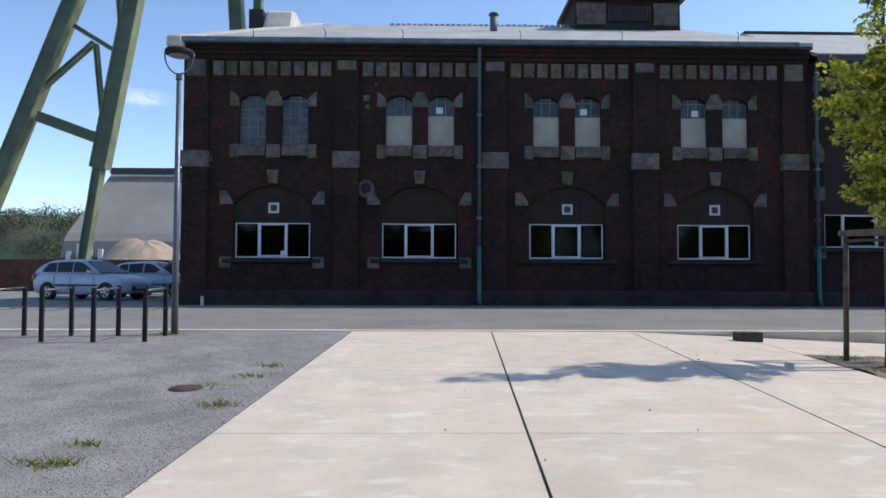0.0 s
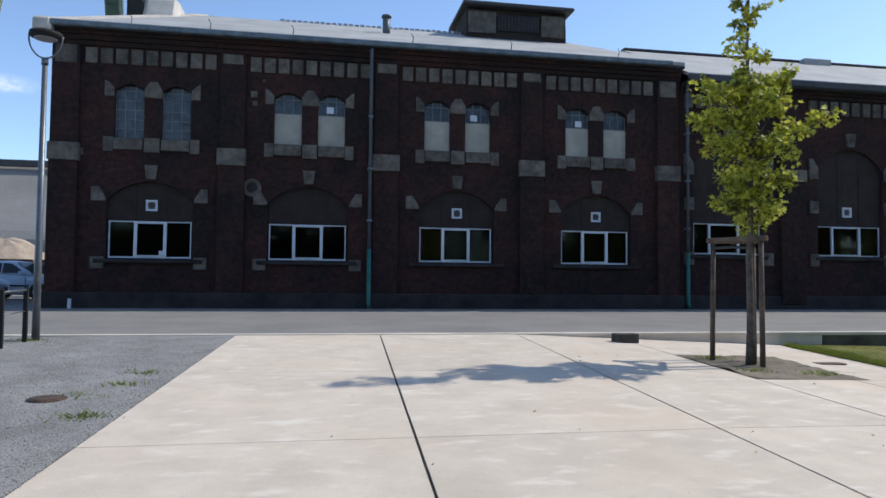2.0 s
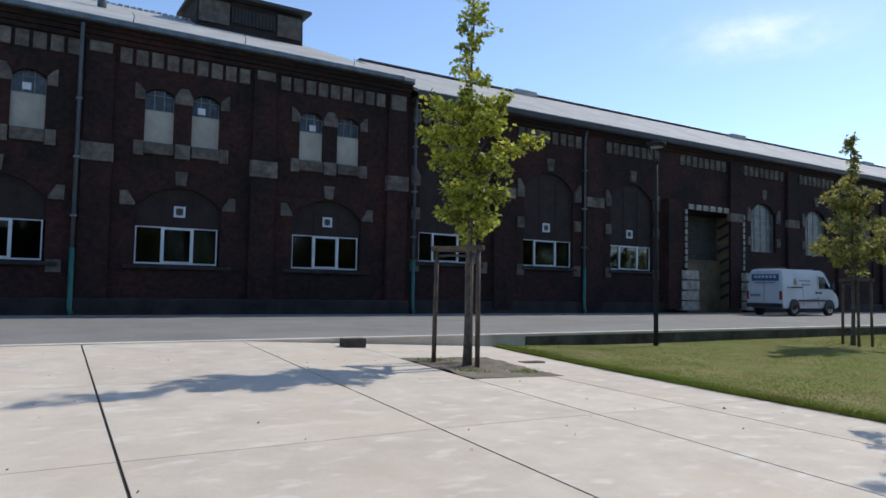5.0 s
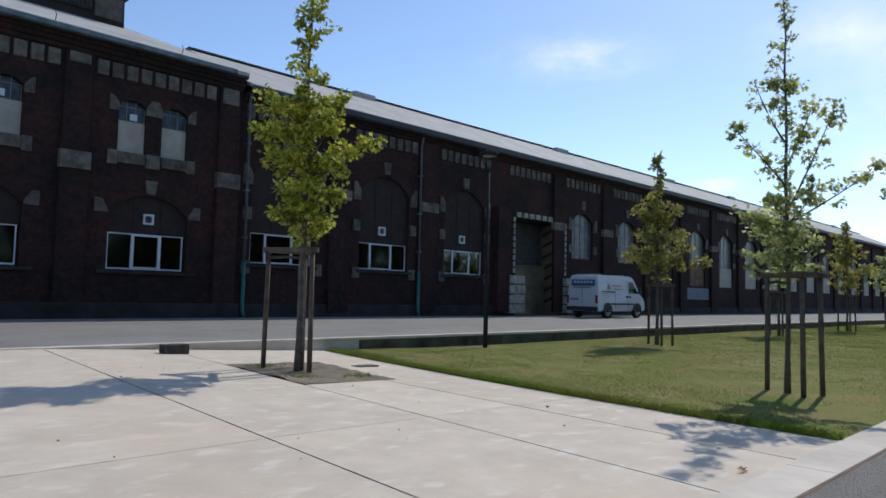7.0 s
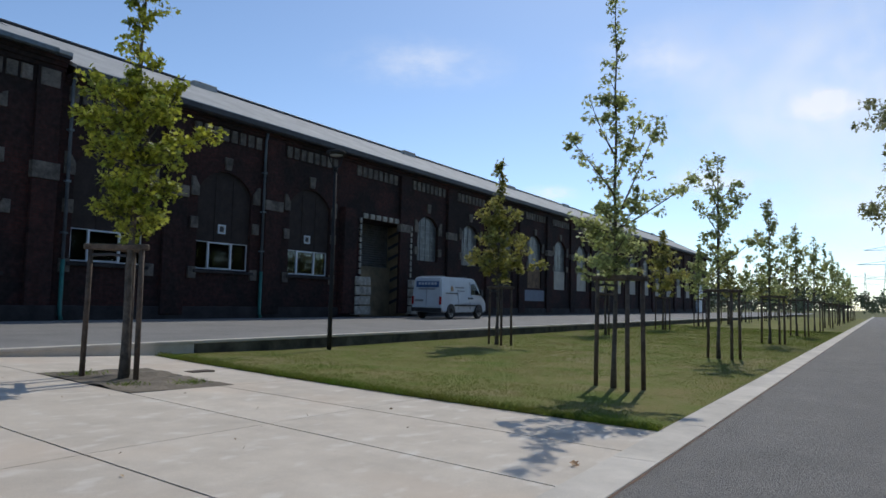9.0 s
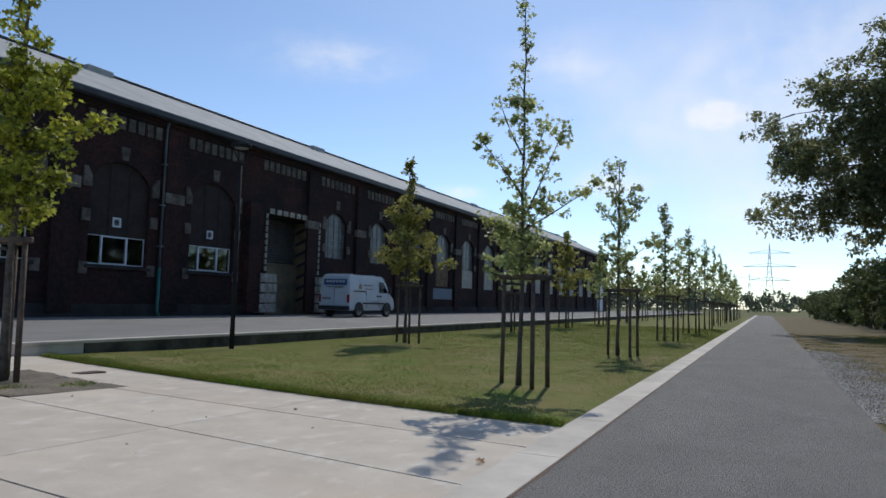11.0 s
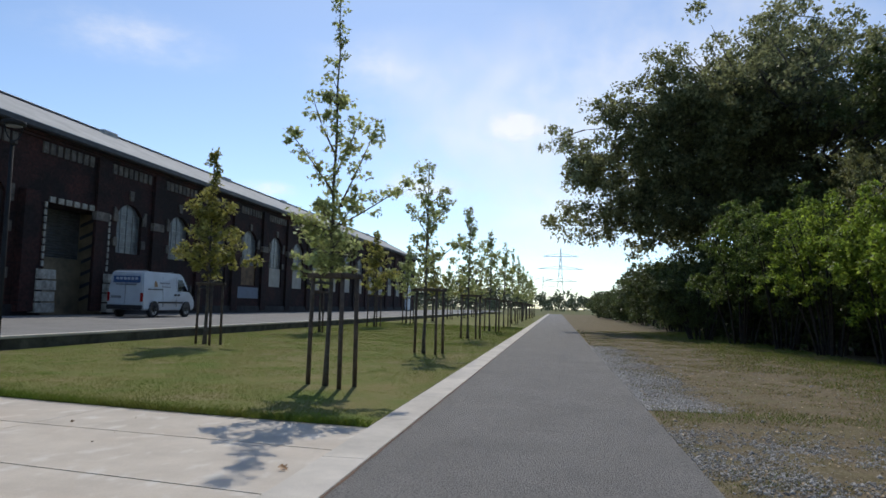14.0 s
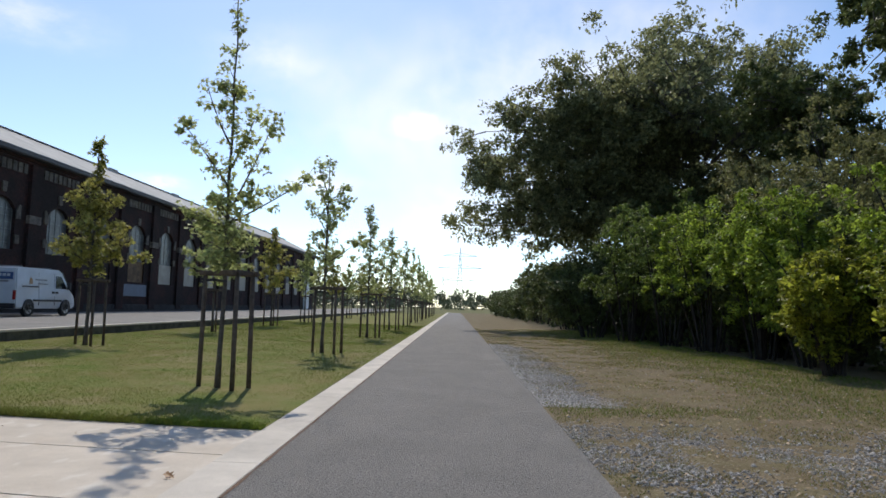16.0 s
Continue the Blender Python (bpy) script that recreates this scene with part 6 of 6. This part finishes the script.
M_PEBBLE = mat("grey_pebble", (0.33, 0.32, 0.305), 0.85, vary=0.15, scale=20, bump=0.0, per_island=0.5)
M_PEBBLE_PALE = mat("pale_pebble", (0.40, 0.375, 0.34), 0.8, vary=0.15, scale=20, bump=0.0, per_island=0.4)
n = 42000
sy = KERB_Y1 + 0.1 + 9.4 * nprng.random(n) ** 1.3
sx = -1.72 + 0.043 * (sy - KERB_Y1) - 8 * nprng.random(n) ** 1.4
sz = np.array([yard_z(a, b) for a, b in zip(sx, sy)])
stones("yard_gravel", sx, sy, sz, nprng.uniform(0.004, 0.011, n), M_PEBBLE, "loose grey gravel stones of the yard")
# crushed stone: a dense band along the path, a worn patch with soil between, and strays
sx = np.concatenate([10.0 + 16 * nprng.random(56000) ** 1.4, 4.9 + 4.0 * nprng.random(52000), 4.9 + 26 * nprng.random(5000)])
sy = PATH_Y0 - 0.02 - np.concatenate([1.5 * nprng.random(56000) ** 1.3, 4.6 * nprng.random(52000) ** 1.1, 6 * nprng.random(5000)])
d = PATH_Y0 - sy
field = np.array([noise.noise((a * 0.8, b * 1.1, 21)) + 0.6 * noise.noise((a * 2.7, b * 2.7, 25)) + 0.5 * noise.noise((a * 6, b * 6, 4)) for a, b in zip(sx, sy)])
chance = np.concatenate([np.clip(1.7 - d[:56000] / 0.75 + 0.6 * field[:56000], 0, 1), np.clip(0.42 + 0.9 * field[56000:108000], 0, 1) * np.clip((8.9 - sx[56000:108000]) / 1.2, 0, 1), np.ones(5000)])
keep = nprng.random(len(sx)) < chance
sx, sy = sx[keep], sy[keep]
sz = np.array([verge_z(a, b) for a, b in zip(sx, sy)])
size = np.clip(nprng.lognormal(-4.65, 0.45, len(sx)), 0.006, 0.035)
stones("verge_gravel", sx, sy, sz + 0.002, size, M_PEBBLE_PALE, "pale crushed stone beside the path")

# ---- distance ----
def woods(name, rows_, label, per=40, leaf=1.6, foliage=M_FARWOOD):
    me = crown_mesh(name, rows_, per, leaf, OVAL, OVAL_F, foliage, 0.3)
    tagged(new(name, me), label, "woods", kind="stuff")


rng.seed(77)
rows_ = []
for i in range(230):
    x = rng.uniform(-330, -85)
    y = rng.uniform(270, 330)
    top = 27 + 6 * noise.noise((x * 0.02, 0, 0)) + (y - 300) * 0.12
    for z in (top * 0.25, top * 0.55, top * 0.85):
        rows_.append((x + rng.uniform(-4, 4), y, z + rng.uniform(-2, 3), rng.uniform(4, 7)))
woods("far_woods", rows_, "wooded hill beyond the yard", 230, 0.85)
bm = bmesh.new()
sheet(bm, steps(-420, -60, 60), [262, 275, 290, 310, 335], lambda x, y: max(-0.1, (23 + 6 * noise.noise((x * 0.02, 0, 0)) + 2.5 * noise.noise((x * 0.15, y * 0.15, 3))) * min(1.0, (y - 262) / 22)))
thing("hillside", bm, M_FARWOOD, "wooded slope of the far hill", "hill", kind="structure")
rows_ = []
for i in range(150):
    y = rng.uniform(-120, 160)
    x = rng.uniform(300, 420)
    h = rng.uniform(4, 9)
    rows_.append((x, y, h * 0.5, h * 0.6))
    rows_.append((x, y + 3, h * 0.9, h * 0.4))
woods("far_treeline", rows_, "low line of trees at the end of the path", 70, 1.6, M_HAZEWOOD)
rows_ = []
for i in range(70):
    x, y = rng.uniform(112, 200), rng.uniform(12, 60)
    h = rng.uniform(5, 9)
    rows_.append((x, y, h * 0.4, h * 0.5))
    rows_.append((x, y, h * 0.8, h * 0.35))
woods("far_grove", rows_, "green trees beyond the end of the hall", 40, 0.8)

# power pylons
# the pylons' aerial haze is put into this pale steel colour
M_PYLON = mat("hazy_galvanised_steel", (0.42, 0.46, 0.50), 0.6, metal=0.2, vary=0.05)


def pylon(x, y, h):
    ob = empty("power_pylon", (x, y, 0), "tall lattice power pylon with three crossarms", "pylon", "power pylons")
    bm = bmesh.new()
    w = h * 0.075
    for sx in (-1, 1):
        for sy in (-1, 1):
            tube(bm, [(x + sx * w, y + sy * w, 0), (x + sx * w * 0.35, y + sy * w * 0.35, h * 0.6), (x, y, h)], h * 0.004, 4)
    levels = 9
    for k in range(levels):
        z0, z1 = h * 0.95 * k / levels, h * 0.95 * (k + 1) / levels
        for sy in (-1, 1):
            s = -1 if k % 2 else 1
            f0, f1 = w * (1 - 0.98 * z0 / h), w * (1 - 0.98 * z1 / h)
            tube(bm, [(x, y - s * f0 , z0), (x, y + s * f1, z1)], h * 0.0025, 4)
            tube(bm, [(x, y + s * f0, z0), (x, y - s * f1, z1)], h * 0.0025, 4)
    part("lattice_mast", bm, M_PYLON, ob)
    for z, half in ((0.46, 0.27), (0.66, 0.36), (0.86, 0.28)):
        bm = bmesh.new()
        tube(bm, [(x, y - h * half, h * z), (x, y + h * half, h * z)], h * 0.004, 4)
        tube(bm, [(x, y - h * half, h * z), (x, y, h * (z + 0.05)), (x, y + h * half, h * z)], h * 0.003, 4)
        part("crossarm", bm, M_PYLON, ob)


pylon(500, -2.0, 44)
pylon(820, 16, 40)

# barn-like store with a curved roof behind the yard
M_SHED = mat("grey_ribbed_sheet", (0.245, 0.235, 0.22), 0.8, vary=0.08, scale=0.15, bump=0.2, bump_scale=3)
M_SHED_DARK = mat("weathered_sheet_side", (0.20, 0.19, 0.19), 0.8, vary=0.15, scale=0.3)
shed = empty("storage_shed", (-30, 80, 0), "large grey storage shed with a curved roof", "shed")
prof = [(68.0, 4.5), (68.7, 5.3), (69.8, 6.2), (71.4, 7.4), (73.1, 8.6), (76.2, 11.1), (78.0, 12.6), (80.0, 13.1), (92, 13.1), (94, 4.0)]
part("roof", prismed(prof, "x", -35.2, -10), M_SHED, shed)
part("roof_skirt", prismed([(67.4, 2.9), (67.9, 4.49), (69.2, 4.49), (69.2, 2.9)], "x", -35.2, -10), M_SHED_DARK, shed, "darker curved foot of the sheeting")
part("wall", boxed(-35.0, -10, 69.3, 95, 0.0, 4.48), M_SHED_DARK, shed)
part("ridge_box", boxed(-34.9, -10, 76.8, 77.4, 12.3, 12.95), M_ROOF_DARK, shed)
for i in range(9):
    x = -34.6 + i * 1.0
    part("side_window", boxed(x, x + 0.42, 67.3, 67.6, 2.6, 3.5 + 0.7 * ((i * 3) % 4) / 3), M_WHITE, shed)

# rust-brown fence, mounds and the yard behind it
M_RUST = mat("rusty_sheet_fence", (0.105, 0.042, 0.026), 0.85, vary=0.3, scale=0.8, bump=0.2)
M_SAND = mat("sand_heap", (0.42, 0.33, 0.25), 0.95, vary=0.15, scale=0.6, bump=0.6, bump_scale=6)
fence = empty("sheet_fence", (-26, 40, STREET_Z), "rust-brown sheet metal fence round the yard", "fence")
for i in range(30):
    x = -66 + i * 1.9
    part("fence_panel", boxed(x + 0.01, x + 1.87, 40 + 0.03 * (i % 2), 40.08 + 0.03 * (i % 2), STREET_Z, 2.12), M_RUST, fence)


def heap(x, y, w, h, label):
    bm = bmesh.new()
    rings, sides = 7, 26
    rows__ = []
    for r in range(rings + 1):
        t = r / rings
        row = []
        for s in range(sides):
            a = 2 * math.pi * s / sides
            q = 1 + 0.18 * noise.noise((math.cos(a) * 2 + x, math.sin(a) * 2, t * 2))
            row.append(bm.verts.new((x + w * (1 - t) * q * math.cos(a), y + w * 0.7 * (1 - t) * q * math.sin(a), 0.2 + h * (1 - (1 - t) ** 2.2) * (q if t < 0.9 else 1.0))))
        rows__.append(row)
    for a, b in zip(rows__, rows__[1:]):
        for s in range(sides):
            f = bm.faces.new((a[s], a[(s + 1) % sides], b[(s + 1) % sides], b[s]))
            f.smooth = True
    thing("sand_heap", bm, M_SAND, label, "heap", "heaps behind the fence")


heap(-24.2, 60, 5.2, 3.9, "heap of reddish sand behind the fence")
heap(-50.5, 62, 5.5, 4.3, "heap of pale rubble behind the fence")

# winding tower: green riveted steel
M_GREEN = mat("green_painted_steel", (0.08, 0.115, 0.07), 0.55, vary=0.2, scale=0.6, bump=0.1, bump_scale=30)
M_GREEN_EDGE = mat("pale_green_flange", (0.19, 0.22, 0.12), 0.6, vary=0.2, scale=0.8)
tower = empty("winding_tower", (-20, 42, 0.3), "tall green riveted steel winding tower of a colliery", "winding tower")


def girder(a, b, wide, deep, name="girder"):
    """A box girder between two points of the tower, with paler flanges and rivet plates."""
    a, b = Vector(a), Vector(b)
    d = (b - a).normalized()
    back = Vector((0, 1, 0))
    side = d.cross(back).normalized() * wide / 2
    y2 = back * deep / 2
    bm = bmesh.new()
    vs = [bm.verts.new(p + s * side + t * y2) for p in (a, b) for s, t in ((-1, -1), (1, -1), (1, 1), (-1, 1))]
    for q in ((0, 1, 2, 3), (7, 6, 5, 4), (0, 4, 5, 1), (1, 5, 6, 2), (2, 6, 7, 3), (3, 7, 4, 0)):
        bm.faces.new([vs[i] for i in q])
    bmesh.ops.recalc_face_normals(bm, faces=bm.faces)
    g = part(name, bm, M_GREEN, tower)
    for s in (-1, 1):
        bm = bmesh.new()
        o = side * (s * 1.04)
        e = side.normalized() * 0.035
        f2 = back * (deep / 2 + 0.07)
        vs = [bm.verts.new(p + o + u * e + t * f2) for p in (a, b) for u, t in ((-1, -1), (1, -1), (1, 1), (-1, 1))]
        for q in ((0, 1, 2, 3), (7, 6, 5, 4), (0, 4, 5, 1), (1, 5, 6, 2), (2, 6, 7, 3), (3, 7, 4, 0)):
            bm.faces.new([vs[i] for i in q])
        bmesh.ops.recalc_face_normals(bm, faces=bm.faces)
        part("flange", bm, M_GREEN_EDGE, g)
    n = int((b - a).length / 2.2)
    for k in range(1, n):
        p = a.lerp(b, k / n) - back * (deep / 2 + 0.02)
        bm = bmesh.new()
        vs = [bm.verts.new(p + s * side * 0.95 + t * d * 0.18 + u * back * 0.02) for u in (-1, 1) for s, t in ((-1, -1), (1, -1), (1, 1), (-1, 1))]
        for q in ((0, 1, 2, 3), (7, 6, 5, 4), (0, 4, 5, 1), (1, 5, 6, 2), (2, 6, 7, 3), (3, 7, 4, 0)):
            bm.faces.new([vs[i] for i in q])
        bmesh.ops.recalc_face_normals(bm, faces=bm.faces)
        part("rivet_plate", bm, M_GREEN, g)


TY = 42.0
girder((-28.0, TY, 0.3), (-18.97, TY, 24.5), 0.80, 0.7)
girder((-20.78, TY, 0.3), (-19.75, TY, 7.6), 0.44, 0.5)
girder((-19.70, TY, 7.6), (-16.75, TY, 24.5), 0.86, 0.7)
girder((-23.4, TY, 10.70), (-19.5, TY, 9.28), 0.55, 0.5)
girder((-21.4, TY, 16.2), (-18.6, TY, 14.5), 0.19, 0.3)
girder((-23.1, TY, 12.5), (-20.2, TY, 15.2), 0.19, 0.24)
girder((-20.1, TY, 15.1), (-19.5, TY, 9.8), 0.17, 0.22)
girder((-18.9, TY, 20.0), (-18.45, TY, 14.8), 0.26, 0.3)
girder((-14.0, TY + 6, 28), (-12.7, TY + 6, 10.0), 0.80, 0.9)
girder((-11.9, TY + 6, 24), (-11.9, TY + 6, 10.0), 0.46, 0.6)


# thin fair-weather clouds and bright sky haze as glowing sheets, kilometres away
def cloud_mat(name, seed, soft):
    m = bpy.data.materials.new(name)
    m.use_nodes = True
    n, l = m.node_tree.nodes, m.node_tree.links
    n.remove(n["Principled BSDF"])
    co = n.new("ShaderNodeTexCoord")
    mp = n.new("ShaderNodeMapping")
    mp.inputs["Location"].default_value = (seed * 3.1, seed * 1.7, seed)
    mp.inputs["Scale"].default_value = (2.6, 1.5, 1.0)
    ns = n.new("ShaderNodeTexNoise")
    ns.inputs["Scale"].default_value, ns.inputs["Detail"].default_value, ns.inputs["Roughness"].default_value = 1.5, 7.0, 0.6
    l.new(co.outputs["Object"], mp.inputs[0])
    l.new(mp.outputs[0], ns.inputs["Vector"])
    gr = n.new("ShaderNodeTexGradient")
    gr.gradient_type = "SPHERICAL"
    l.new(co.outputs["Object"], gr.inputs["Vector"])
    mul = n.new("ShaderNodeMath")
    mul.operation = "MULTIPLY"
    l.new(ns.outputs["Fac"], mul.inputs[0])
    l.new(gr.outputs["Fac"], mul.inputs[1])
    mr = n.new("ShaderNodeMapRange")
    mr.interpolation_type = "SMOOTHSTEP"
    mr.inputs[1].default_value, mr.inputs[2].default_value, mr.inputs[3].default_value, mr.inputs[4].default_value = 0.08, 0.08 + soft, 0.0, 0.5
    l.new(mul.outputs[0], mr.inputs[0])
    em = n.new("ShaderNodeEmission")
    em.inputs[0].default_value, em.inputs[1].default_value = (1.0, 0.98, 0.97, 1), 1.25
    tr = n.new("ShaderNodeBsdfTransparent")
    mx = n.new("ShaderNodeMixShader")
    l.new(mr.outputs[0], mx.inputs[0])
    l.new(tr.outputs[0], mx.inputs[1])
    l.new(em.outputs[0], mx.inputs[2])
    l.new(mx.outputs[0], n["Material Output"].inputs[0])
    return m


def cloud(az, el, wide, high, seed, soft):
    a, e, far_ = radians(az), radians(el), 2600
    p = Vector((far_ * math.sin(a) * math.cos(e), far_ * math.cos(a) * math.cos(e), far_ * math.sin(e)))
    bm = bmesh.new()
    vs = [bm.verts.new(q) for q in ((-1, -1, 0), (1, -1, 0), (1, 1, 0), (-1, 1, 0))]
    bm.faces.new(vs)
    ob = link_mesh("cloud", bm, cloud_mat("cloud_and_haze", seed, soft))
    k = 2600 * radians(1)
    ob.matrix_basis = look(p, (0, 0, 0)) @ Matrix.Diagonal((wide * k, high * k, 1, 1))
    tagged(ob, "glowing sheet of thin white cloud and sky haze", "cloud", "clouds", "structure")


cloud(86.5, 14.6, 3.2, 1.6, 1, 0.22)
cloud(79, 9.6, 6.0, 1.8, 2, 0.45)
cloud(66.5, 8.8, 3.4, 1.2, 3, 0.5)
cloud(56, 19, 11, 3.4, 4, 0.8)
cloud(76, 19, 12, 4.5, 5, 0.8)
cloud(-22.5, 13.2, 3.4, 1.0, 6, 0.7)
# wide glowing sheets added to whiten the sky with haze towards the sun
cloud(92, 7.5, 16, 6.5, 7, 0.5)
cloud(101, 17, 25, 14, 8, 0.5)
cloud(84, 15, 20, 12, 9, 0.55)
